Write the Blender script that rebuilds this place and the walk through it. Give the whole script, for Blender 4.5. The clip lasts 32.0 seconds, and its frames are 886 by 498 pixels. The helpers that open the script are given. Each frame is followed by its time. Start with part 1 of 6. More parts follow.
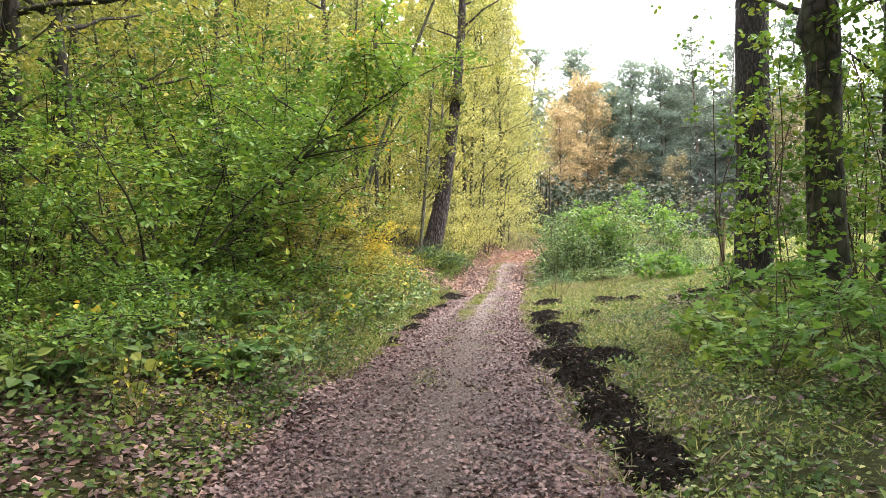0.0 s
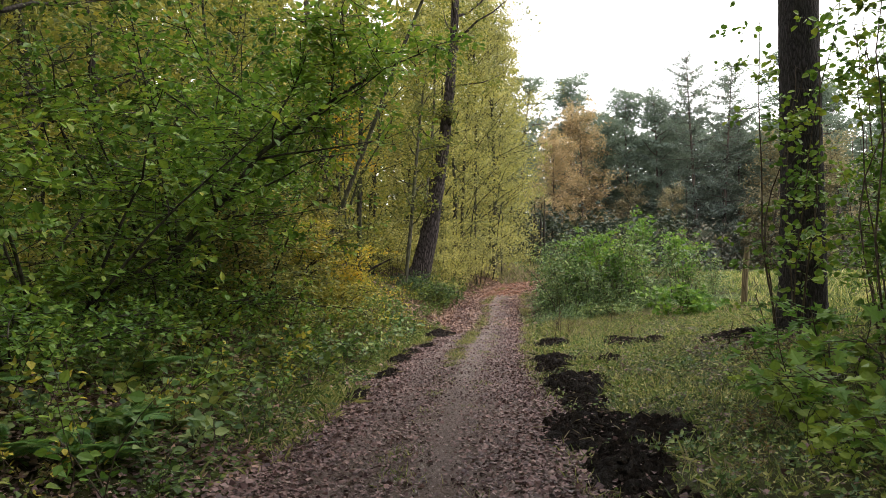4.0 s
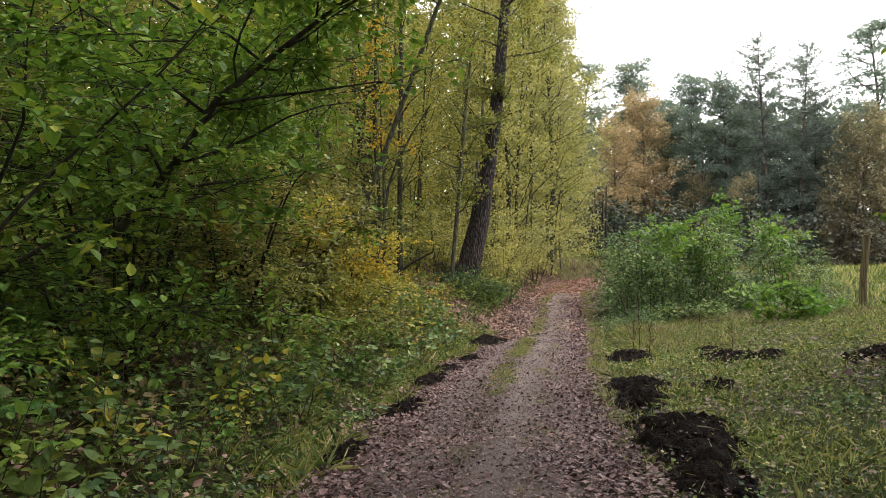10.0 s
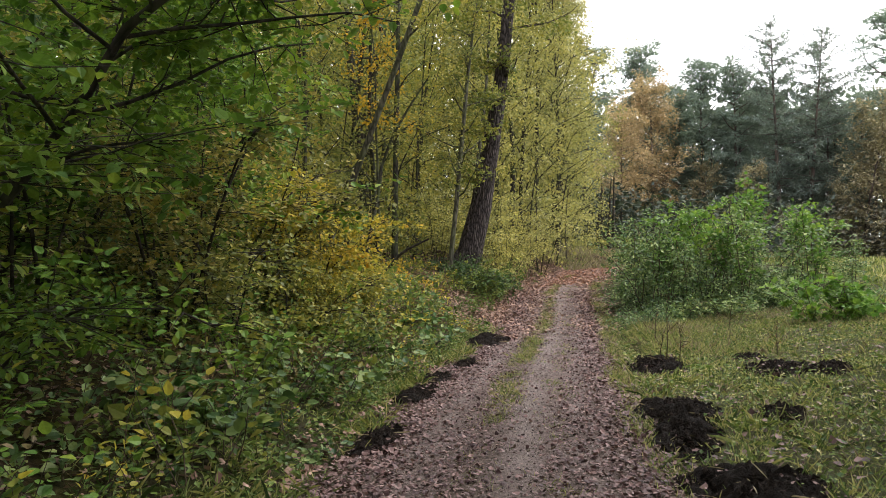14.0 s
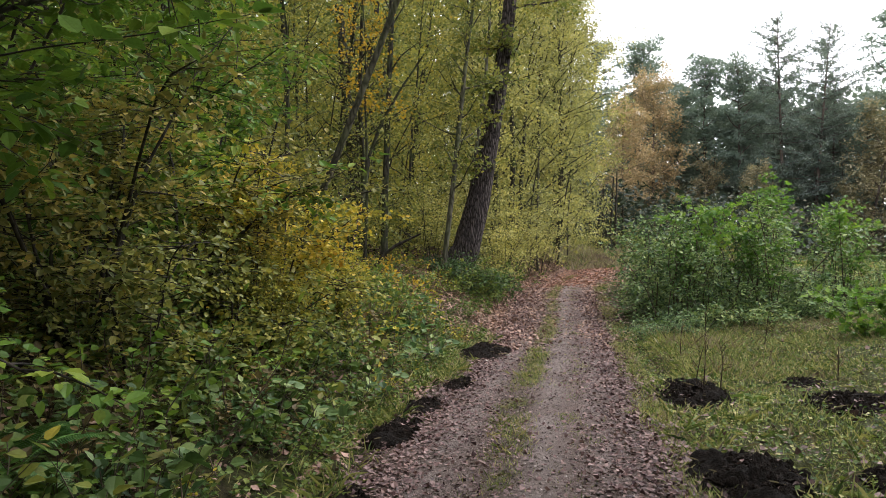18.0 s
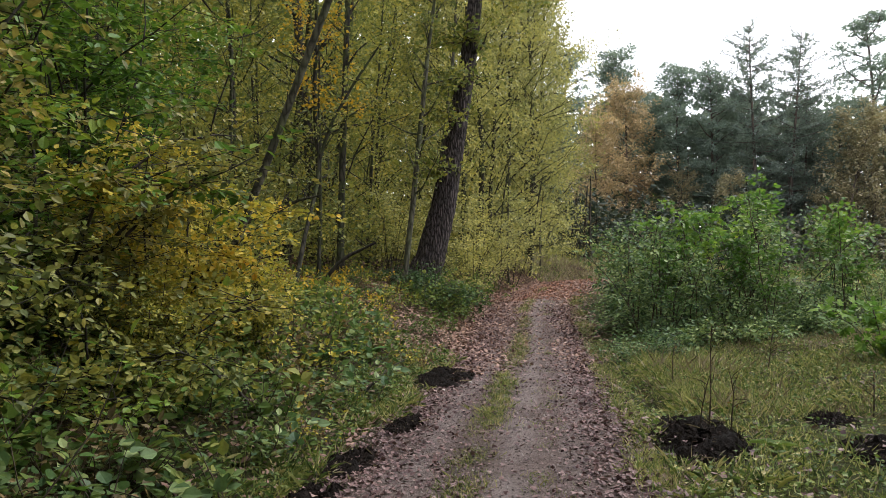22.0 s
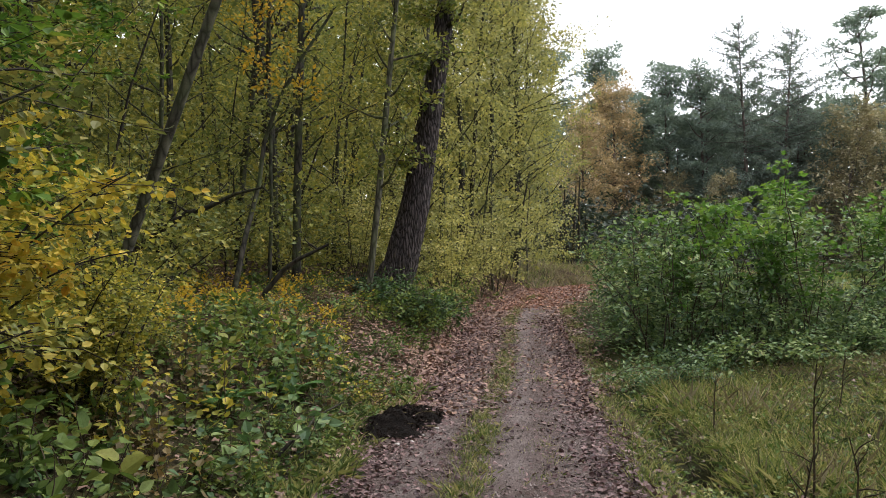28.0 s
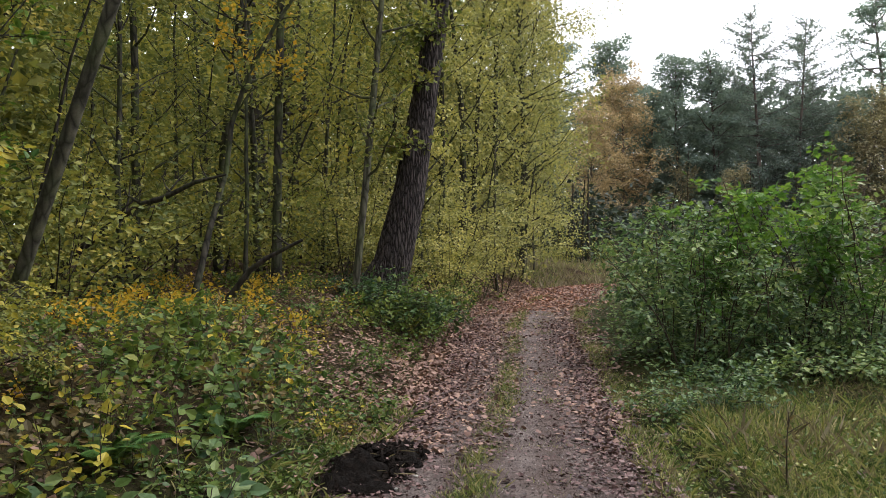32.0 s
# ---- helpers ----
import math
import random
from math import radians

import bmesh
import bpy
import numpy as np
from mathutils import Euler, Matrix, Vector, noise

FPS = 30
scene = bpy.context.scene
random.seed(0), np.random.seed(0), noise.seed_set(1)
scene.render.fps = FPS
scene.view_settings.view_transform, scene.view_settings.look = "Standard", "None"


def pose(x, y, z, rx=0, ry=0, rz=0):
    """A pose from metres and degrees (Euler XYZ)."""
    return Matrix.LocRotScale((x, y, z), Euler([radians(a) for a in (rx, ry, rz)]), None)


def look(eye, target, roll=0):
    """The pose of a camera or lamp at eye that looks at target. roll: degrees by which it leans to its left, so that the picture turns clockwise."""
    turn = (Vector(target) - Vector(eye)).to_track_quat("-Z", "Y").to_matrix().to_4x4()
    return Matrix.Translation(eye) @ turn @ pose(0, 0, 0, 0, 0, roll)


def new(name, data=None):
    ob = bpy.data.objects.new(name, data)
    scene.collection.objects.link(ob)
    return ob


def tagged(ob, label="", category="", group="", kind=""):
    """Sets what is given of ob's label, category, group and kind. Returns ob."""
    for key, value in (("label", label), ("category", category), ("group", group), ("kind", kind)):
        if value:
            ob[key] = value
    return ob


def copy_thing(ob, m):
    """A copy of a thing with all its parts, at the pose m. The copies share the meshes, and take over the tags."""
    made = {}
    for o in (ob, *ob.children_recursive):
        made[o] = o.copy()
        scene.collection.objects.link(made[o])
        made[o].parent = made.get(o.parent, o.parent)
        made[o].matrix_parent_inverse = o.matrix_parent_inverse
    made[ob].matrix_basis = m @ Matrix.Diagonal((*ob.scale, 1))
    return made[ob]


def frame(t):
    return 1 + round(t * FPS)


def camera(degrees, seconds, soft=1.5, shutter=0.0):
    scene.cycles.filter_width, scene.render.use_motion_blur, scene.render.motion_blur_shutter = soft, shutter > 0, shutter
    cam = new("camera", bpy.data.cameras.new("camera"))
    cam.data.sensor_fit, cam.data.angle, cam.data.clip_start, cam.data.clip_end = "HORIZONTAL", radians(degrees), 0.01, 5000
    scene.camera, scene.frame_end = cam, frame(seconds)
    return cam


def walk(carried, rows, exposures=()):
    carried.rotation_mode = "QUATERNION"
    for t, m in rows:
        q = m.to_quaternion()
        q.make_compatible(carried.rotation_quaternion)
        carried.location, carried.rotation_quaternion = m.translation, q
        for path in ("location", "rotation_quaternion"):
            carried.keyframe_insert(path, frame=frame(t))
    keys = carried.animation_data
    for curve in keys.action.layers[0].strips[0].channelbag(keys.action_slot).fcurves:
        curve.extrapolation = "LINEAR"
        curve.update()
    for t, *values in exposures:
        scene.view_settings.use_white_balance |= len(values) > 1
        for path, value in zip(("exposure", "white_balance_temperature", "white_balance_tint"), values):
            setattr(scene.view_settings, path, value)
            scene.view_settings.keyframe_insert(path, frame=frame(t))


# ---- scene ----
# The camera and its walk
cam = camera(58.3, 32.0, soft=0.4)
PATH = [
    (0, (1.143, -1.997, 1.419), (0.845, -0.019, 1.414), -0.6),
    (0.5, (1.059, -1.664, 1.399), (0.781, 0.316, 1.416), -0.2),
    (1, (0.989, -1.322, 1.398), (0.722, 0.66, 1.439), 0.0),
    (1.5, (1.022, -0.929, 1.409), (0.739, 1.051, 1.46), -0.1),
    (2, (0.942, -0.606, 1.385), (0.671, 1.374, 1.438), 0.4),
    (2.5, (0.855, -0.282, 1.411), (0.597, 1.7, 1.472), 0.6),
    (3, (0.866, 0.109, 1.392), (0.585, 2.087, 1.471), 0.0),
    (3.5, (0.847, 0.463, 1.348), (0.571, 2.443, 1.424), -0.1),
    (5.5, (0.665, 1.458, 1.333), (0.401, 3.438, 1.416), 0.6),
    (6, (0.644, 1.796, 1.321), (0.37, 3.775, 1.4), 0.3),
    (6.5, (0.67, 2.123, 1.327), (0.378, 4.101, 1.388), 0.0),
    (7, (0.588, 2.405, 1.314), (0.271, 4.378, 1.379), 0.5),
    (7.5, (0.538, 2.71, 1.324), (0.154, 4.672, 1.392), 0.7),
    (8, (0.582, 3.016, 1.304), (0.115, 4.959, 1.381), 0.4),
    (8.5, (0.572, 3.284, 1.281), (0.1, 5.226, 1.355), 0.4),
    (9, (0.487, 3.557, 1.305), (0.037, 5.505, 1.382), 0.4),
    (9.5, (0.487, 3.819, 1.284), (0.074, 5.774, 1.358), 0.2),
    (10, (0.529, 4.092, 1.325), (0.116, 6.047, 1.394), -0.1),
    (10.5, (0.469, 4.35, 1.312), (0.071, 6.309, 1.378), 0.5),
    (11, (0.421, 4.57, 1.34), (0.041, 6.533, 1.393), 0.6),
    (11.5, (0.449, 4.813, 1.342), (0.058, 6.774, 1.387), -0.1),
    (12, (0.44, 5.015, 1.362), (0.043, 6.975, 1.399), -0.3),
    (12.5, (0.331, 5.301, 1.371), (-0.061, 7.262, 1.411), 0.4),
    (13, (0.302, 5.5, 1.378), (-0.095, 7.46, 1.418), 0.2),
    (13.5, (0.316, 5.773, 1.401), (-0.106, 7.727, 1.438), -0.2),
    (14, (0.247, 6.028, 1.374), (-0.172, 7.983, 1.411), 0.5),
    (14.5, (0.139, 6.288, 1.392), (-0.261, 8.247, 1.429), 1.6),
    (16.5, (-0.028, 7.174, 1.411), (-0.446, 9.129, 1.45), 1.5),
    (17, (0.0, 7.462, 1.418), (-0.439, 9.413, 1.456), 1.1),
    (17.5, (-0.027, 7.702, 1.4), (-0.458, 9.655, 1.434), 1.1),
    (18, (-0.094, 7.937, 1.415), (-0.503, 9.894, 1.443), 1.4),
    (18.5, (-0.088, 8.175, 1.41), (-0.507, 10.13, 1.462), 1.4),
    (19, (-0.068, 8.401, 1.42), (-0.489, 10.355, 1.481), 1.0),
    (19.5, (-0.133, 8.638, 1.405), (-0.532, 10.597, 1.47), 1.4),
    (20, (-0.152, 8.847, 1.402), (-0.513, 10.813, 1.468), 1.3),
    (20.5, (-0.121, 9.101, 1.41), (-0.484, 11.066, 1.48), 0.6),
    (21, (-0.123, 9.314, 1.403), (-0.488, 11.279, 1.465), 0.6),
    (21.5, (-0.183, 9.536, 1.416), (-0.524, 11.506, 1.476), 1.0),
    (22, (-0.16, 9.773, 1.4), (-0.505, 11.742, 1.461), 1.0),
    (22.5, (-0.103, 10.014, 1.407), (-0.468, 11.98, 1.456), 0.5),
    (23, (-0.15, 10.228, 1.387), (-0.513, 12.195, 1.436), 0.9),
    (23.5, (-0.225, 10.423, 1.412), (-0.55, 12.395, 1.47), 1.1),
    (24, (-0.241, 10.63, 1.408), (-0.554, 12.604, 1.474), 0.8),
    (24.5, (-0.23, 10.845, 1.446), (-0.531, 12.821, 1.513), 0.4),
    (25, (-0.273, 11.057, 1.447), (-0.559, 13.035, 1.524), 0.4),
    (25.5, (-0.314, 11.279, 1.454), (-0.577, 13.259, 1.543), 1.1),
    (27.5, (-0.352, 12.275, 1.399), (-0.651, 14.25, 1.481), 0.9),
    (28, (-0.33, 12.531, 1.413), (-0.641, 14.505, 1.491), 0.4),
    (28.5, (-0.32, 12.749, 1.408), (-0.638, 14.722, 1.478), 0.1),
    (29, (-0.38, 12.994, 1.411), (-0.688, 14.969, 1.469), 0.7),
    (29.5, (-0.393, 13.196, 1.411), (-0.691, 15.173, 1.462), 0.5),
    (30, (-0.328, 13.438, 1.426), (-0.616, 15.417, 1.475), -0.2),
    (30.5, (-0.348, 13.645, 1.414), (-0.63, 15.624, 1.471), 0.1),
    (31, (-0.434, 13.892, 1.432), (-0.699, 15.873, 1.491), 0.6),
    (31.5, (-0.444, 14.118, 1.418), (-0.739, 16.095, 1.482), 0.5),
    (32, (-0.412, 14.36, 1.449), (-0.74, 16.331, 1.523), 0.2),
]
EXPOSURE = [(0.0, 2.62, 6650, 10), (0.5, 2.44, 6650, 10), (1.0, 2.02, 6700, 10), (2.0, 1.7, 6750, 10), (3.5, 1.44, 6800, 10), (6.0, 1.32, 6800, 10), (9.0, 1.36, 6750, 10), (12.0, 1.42, 6650, 10), (17.0, 1.34, 6500, 10), (20.0, 1.16, 6350, 10), (26.0, 1.02, 6350, 10), (32.0, 1.0, 6350, 10)]
walk(cam, [(t, look(eye, target, roll)) for t, eye, target, roll in PATH], EXPOSURE)

# World: an overcast sky, and the faint wide sun behind it
world = bpy.data.worlds.new("world")
scene.world = world
world.use_nodes = True
wn = world.node_tree
wn.nodes.clear()
SUN_ELEVATION, SUN_ROTATION = radians(60), radians(60)
sky = wn.nodes.new("ShaderNodeTexSky")
sky.sky_type, sky.sun_disc = "NISHITA", False
sky.sun_elevation, sky.sun_rotation = SUN_ELEVATION, SUN_ROTATION
sky.air_density, sky.dust_density, sky.ozone_density = 1.0, 3.0, 1.0
veil = wn.nodes.new("ShaderNodeMixRGB")
veil.inputs[0].default_value = 0.8
veil.inputs[2].default_value = (16.0, 16.2, 16.6, 1)
back = wn.nodes.new("ShaderNodeBackground")
back.inputs[1].default_value = 0.08
wout = wn.nodes.new("ShaderNodeOutputWorld")
wn.links.new(sky.outputs[0], veil.inputs[1])
wn.links.new(veil.outputs[0], back.inputs[0])
wn.links.new(back.outputs[0], wout.inputs[0])
sun = new("sun", bpy.data.lights.new("sun", "SUN"))
sun.data.energy, sun.data.angle, sun.data.color = 1.5, radians(22), (1.0, 0.96, 0.9)
sun.matrix_world = look((0, 0, 0), (-math.sin(SUN_ROTATION) * math.cos(SUN_ELEVATION), -math.cos(SUN_ROTATION) * math.cos(SUN_ELEVATION), -math.sin(SUN_ELEVATION)))


# Materials
def mat(name):
    m = bpy.data.materials.new(name)
    m.use_nodes = True
    nt = m.node_tree
    return m, nt, nt.nodes["Principled BSDF"], nt.nodes["Material Output"]


def ramp(nt, fac, stops):
    n = nt.nodes.new("ShaderNodeValToRGB")
    cr = n.color_ramp
    while len(cr.elements) < len(stops):
        cr.elements.new(0.5)
    for e, (p, c) in zip(cr.elements, stops):
        e.position, e.color = p, (*c, 1)
    nt.links.new(fac, n.inputs[0])
    return n.outputs[0]


def noise_tex(nt, scale, detail=4.0, rough=0.6, vec=None):
    n = nt.nodes.new("ShaderNodeTexNoise")
    n.inputs["Scale"].default_value, n.inputs["Detail"].default_value, n.inputs["Roughness"].default_value = scale, detail, rough
    if vec is None:
        vec = nt.nodes.new("ShaderNodeTexCoord").outputs["Object"]
    nt.links.new(vec, n.inputs["Vector"])
    return n.outputs["Fac"]


def mix(nt, fac, a, b, blend="MIX"):
    n = nt.nodes.new("ShaderNodeMixRGB")
    n.blend_type = blend
    for sock, v in zip(n.inputs, (fac, a, b)):
        if hasattr(v, "is_output"):
            nt.links.new(v, sock)
        else:
            sock.default_value = v if not isinstance(v, tuple) else (*v, 1)
    return n.outputs[0]


def bump(nt, bsdf, height, strength=0.5, dist=0.02):
    b = nt.nodes.new("ShaderNodeBump")
    b.inputs["Strength"].default_value, b.inputs["Distance"].default_value = strength, dist
    nt.links.new(height, b.inputs["Height"])
    nt.links.new(b.outputs[0], bsdf.inputs["Normal"])


def leaf_mat(name, stops, gloss=0.36, through_light=0.3, patch=0.9, shine=0.13, single=0.62):
    """Foliage: a colour per leaf, blotches within it, light passing through."""
    m, nt, bsdf, out = mat(name)
    geo = nt.nodes.new("ShaderNodeNewGeometry")
    info = nt.nodes.new("ShaderNodeObjectInfo")
    # leaves vary singly, in clumps and from plant to plant
    add = nt.nodes.new("ShaderNodeMath")
    add.operation = "MULTIPLY_ADD"
    add.inputs[1].default_value, add.inputs[2].default_value = single, 0.25 - 0.5 * single
    nt.links.new(geo.outputs["Random Per Island"], add.inputs[0])
    clump = noise_tex(nt, patch, 3.0, 0.55, geo.outputs["Position"])
    two = nt.nodes.new("ShaderNodeMath")
    two.operation = "MULTIPLY_ADD"
    together = 0.75 + 1.6 * (0.62 - single)
    two.inputs[1].default_value = together
    nt.links.new(clump, two.inputs[0])
    nt.links.new(add.outputs[0], two.inputs[2])
    three = nt.nodes.new("ShaderNodeMath")
    three.operation = "MULTIPLY_ADD"
    three.inputs[1].default_value = 0.16
    nt.links.new(info.outputs["Random"], three.inputs[0])
    nt.links.new(two.outputs[0], three.inputs[2])
    shift = nt.nodes.new("ShaderNodeMath")
    shift.operation = "SUBTRACT"
    shift.inputs[1].default_value = 0.2 + 0.5 * (together - 0.75)
    nt.links.new(three.outputs[0], shift.inputs[0])
    colour = ramp(nt, shift.outputs[0], [(p, (r, g, 1.2 * b + 0.006)) for p, (r, g, b) in stops])
    spots = noise_tex(nt, 60.0, 2.0, 0.6)
    colour = mix(nt, 0.35, colour, ramp(nt, spots, [(0.35, (0.55, 0.5, 0.4)), (0.6, (1, 1, 1))]), "MULTIPLY")
    nt.links.new(colour, bsdf.inputs["Base Color"])
    bsdf.inputs["Roughness"].default_value = gloss
    bsdf.inputs["Specular IOR Level"].default_value = shine
    tr = nt.nodes.new("ShaderNodeBsdfTranslucent")
    warm = mix(nt, 1.0, colour, (1.2, 1.2, 0.8), "MULTIPLY")
    nt.links.new(warm, tr.inputs[0])
    mx = nt.nodes.new("ShaderNodeMixShader")
    mx.inputs[0].default_value = through_light
    nt.links.new(bsdf.outputs[0], mx.inputs[1])
    nt.links.new(tr.outputs[0], mx.inputs[2])
    nt.links.new(mx.outputs[0], out.inputs[0])
    return m


def bark_mat(name, dark, light, scale=(14, 14, 2.2), depth=0.03, moss=0.0):
    m, nt, bsdf, out = mat(name)
    tc = nt.nodes.new("ShaderNodeTexCoord")
    mp = nt.nodes.new("ShaderNodeMapping")
    mp.inputs["Scale"].default_value = scale
    nt.links.new(tc.outputs["Object"], mp.inputs[0])
    vor = nt.nodes.new("ShaderNodeTexVoronoi")
    vor.feature = "DISTANCE_TO_EDGE"
    vor.inputs["Scale"].default_value = 1.0
    warp = nt.nodes.new("ShaderNodeMixRGB")
    warp.inputs[0].default_value = 0.35
    nz = nt.nodes.new("ShaderNodeTexNoise")
    nz.inputs["Scale"].default_value = 0.9
    nt.links.new(mp.outputs[0], nz.inputs["Vector"])
    nt.links.new(mp.outputs[0], warp.inputs[1])
    nt.links.new(nz.outputs["Color"], warp.inputs[2])
    nt.links.new(warp.outputs[0], vor.inputs["Vector"])
    fine = noise_tex(nt, 45.0, 5.0, 0.7)
    crack = ramp(nt, vor.outputs["Distance"], [(0.0, dark), (0.18, tuple((a + b) / 2 for a, b in zip(dark, light))), (0.5, light)])
    colour = mix(nt, 0.55, crack, ramp(nt, fine, [(0.3, (0.35, 0.33, 0.3)), (0.7, (1, 1, 1))]), "MULTIPLY")
    if moss:
        big = noise_tex(nt, 2.2, 4.0, 0.65)
        green = ramp(nt, big, [(0.45, (0, 0, 0)), (0.75, (moss, moss, moss))])
        colour = mix(nt, green, colour, (0.09, 0.12, 0.035))
    nt.links.new(colour, bsdf.inputs["Base Color"])
    bsdf.inputs["Roughness"].default_value = 0.9
    bsdf.inputs["Specular IOR Level"].default_value = 0.2
    hgt = mix(nt, 0.35, ramp(nt, vor.outputs["Distance"], [(0.0, (0, 0, 0)), (0.35, (1, 1, 1))]), fine)
    bump(nt, bsdf, hgt, 0.9, depth)
    return m




M_HAZEL = leaf_mat("hazel_leaf", [(0.0, (0.018, 0.048, 0.009)), (0.3, (0.06, 0.125, 0.017)), (0.55, (0.115, 0.2, 0.023)), (0.78, (0.21, 0.265, 0.03)), (1.0, (0.42, 0.35, 0.035))], 0.42, 0.3, single=0.4)
M_YELLOW = leaf_mat("yellow_leaf", [(0.0, (0.055, 0.085, 0.016)), (0.3, (0.18, 0.195, 0.03)), (0.55, (0.35, 0.31, 0.042)), (0.8, (0.53, 0.4, 0.05)), (1.0, (0.55, 0.28, 0.03))], 0.4, 0.36, single=0.45)
M_OLIVE = leaf_mat("olive_leaf", [(0.0, (0.035, 0.05, 0.015)), (0.35, (0.115, 0.13, 0.035)), (0.65, (0.24, 0.215, 0.05)), (1.0, (0.42, 0.31, 0.06))], 0.42, 0.34, single=0.5)
M_BIRCH = leaf_mat("pale_yellow_leaf", [(0.0, (0.075, 0.095, 0.035)), (0.3, (0.2, 0.212, 0.072)), (0.6, (0.38, 0.362, 0.11)), (1.0, (0.6, 0.52, 0.13))], 0.42, 0.38, 0.7, single=0.4)
M_FOREST = leaf_mat("forest_leaf", [(0.0, (0.04, 0.058, 0.018)), (0.3, (0.12, 0.145, 0.036)), (0.6, (0.25, 0.25, 0.053)), (0.85, (0.4, 0.335, 0.058)), (1.0, (0.52, 0.33, 0.045))], 0.4, 0.36, single=0.5)
M_HERB = leaf_mat("herb_leaf", [(0.0, (0.016, 0.038, 0.009)), (0.3, (0.055, 0.1, 0.02)), (0.6, (0.13, 0.18, 0.033)), (0.85, (0.24, 0.24, 0.045)), (1.0, (0.38, 0.25, 0.06))], 0.5, 0.3, single=0.45)
M_BRAMBLE = leaf_mat("bramble_leaf", [(0.0, (0.012, 0.03, 0.012)), (0.3, (0.055, 0.105, 0.034)), (0.6, (0.14, 0.21, 0.064)), (0.9, (0.29, 0.35, 0.11)), (1.0, (0.3, 0.2, 0.08))], 0.42, 0.32, 1.6, 0.2, 0.6)
M_DARK_LEAF = leaf_mat("dark_bush_leaf", [(0.0, (0.012, 0.03, 0.011)), (0.4, (0.04, 0.08, 0.024)), (0.75, (0.09, 0.14, 0.04)), (1.0, (0.18, 0.2, 0.06))], 0.42, 0.24, single=0.5)
M_SPRIG = leaf_mat("green_bough_leaf", [(0.0, (0.03, 0.075, 0.012)), (0.35, (0.085, 0.17, 0.02)), (0.7, (0.165, 0.26, 0.03)), (1.0, (0.36, 0.35, 0.042))], 0.42, 0.36, single=0.45)
M_MAPLE = leaf_mat("maple_leaf", [(0.0, (0.035, 0.085, 0.016)), (0.45, (0.09, 0.18, 0.027)), (0.8, (0.19, 0.29, 0.04)), (1.0, (0.38, 0.36, 0.055))], 0.42, 0.42, single=0.4)
M_SHOOT = leaf_mat("young_hazel_leaf", [(0.0, (0.05, 0.1, 0.018)), (0.4, (0.13, 0.2, 0.028)), (0.8, (0.23, 0.3, 0.04)), (1.0, (0.36, 0.32, 0.05))], 0.45, 0.4, single=0.4)
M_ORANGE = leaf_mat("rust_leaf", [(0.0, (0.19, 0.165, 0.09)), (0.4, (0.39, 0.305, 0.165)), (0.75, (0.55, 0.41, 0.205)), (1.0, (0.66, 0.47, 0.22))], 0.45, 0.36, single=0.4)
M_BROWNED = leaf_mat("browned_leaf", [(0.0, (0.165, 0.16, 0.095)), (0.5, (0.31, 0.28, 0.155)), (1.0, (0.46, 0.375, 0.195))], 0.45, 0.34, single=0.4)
# pine and spruce needles: paled and greyed, with the distance haze in the colour
M_PINE_HAZE = leaf_mat("hazed_pine_needle", [(0.0, (0.085, 0.12, 0.088)), (0.5, (0.165, 0.215, 0.158)), (1.0, (0.27, 0.33, 0.24))], 0.5, 0.42, single=0.4)
M_SPRUCE_HAZE = leaf_mat("hazed_spruce_needle", [(0.0, (0.08, 0.107, 0.083)), (0.5, (0.145, 0.183, 0.138)), (1.0, (0.24, 0.285, 0.21))], 0.5, 0.42, single=0.4)
M_LITTER = leaf_mat("fallen_leaf", [(0.0, (0.022, 0.013, 0.01)), (0.3, (0.075, 0.044, 0.034)), (0.6, (0.175, 0.11, 0.085)), (0.88, (0.265, 0.178, 0.14)), (1.0, (0.42, 0.27, 0.16))], 0.45, 0.05)
M_LITTER_RED = leaf_mat("rust_fallen_leaf", [(0.0, (0.065, 0.038, 0.025)), (0.4, (0.2, 0.12, 0.08)), (0.75, (0.36, 0.235, 0.155)), (1.0, (0.5, 0.3, 0.15))], 0.5, 0.05)
M_LITTER_ORANGE = leaf_mat("orange_fallen_leaf", [(0.0, (0.12, 0.06, 0.035)), (0.5, (0.3, 0.15, 0.085)), (1.0, (0.45, 0.24, 0.12))], 0.5, 0.05)
M_GRASS = leaf_mat("grass_blade", [(0.0, (0.02, 0.042, 0.011)), (0.25, (0.085, 0.13, 0.028)), (0.5, (0.185, 0.23, 0.06)), (0.78, (0.34, 0.34, 0.105)), (1.0, (0.5, 0.43, 0.2))], 0.5, 0.3, 3.0, 0.2, 0.85)
M_STRAW = leaf_mat("dry_grass", [(0.0, (0.09, 0.075, 0.04)), (0.5, (0.24, 0.2, 0.11)), (1.0, (0.44, 0.38, 0.24))], 0.5, 0.3, 5.0)
M_AMBER = leaf_mat("amber_leaf", [(0.0, (0.2, 0.18, 0.02)), (0.4, (0.46, 0.33, 0.03)), (1.0, (0.68, 0.38, 0.03))], 0.36, 0.45)
M_WITHERED = leaf_mat("withered_bramble_leaf", [(0.0, (0.045, 0.04, 0.016)), (0.5, (0.145, 0.112, 0.04)), (1.0, (0.3, 0.19, 0.06))], 0.5, 0.25)
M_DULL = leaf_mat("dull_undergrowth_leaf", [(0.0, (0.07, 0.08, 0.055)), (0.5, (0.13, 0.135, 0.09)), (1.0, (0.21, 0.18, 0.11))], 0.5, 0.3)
# near-black: the shade under the trees past the bend is put into this colour
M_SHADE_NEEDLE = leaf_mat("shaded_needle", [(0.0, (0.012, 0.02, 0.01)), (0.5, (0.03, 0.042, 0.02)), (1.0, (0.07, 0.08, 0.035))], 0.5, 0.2)
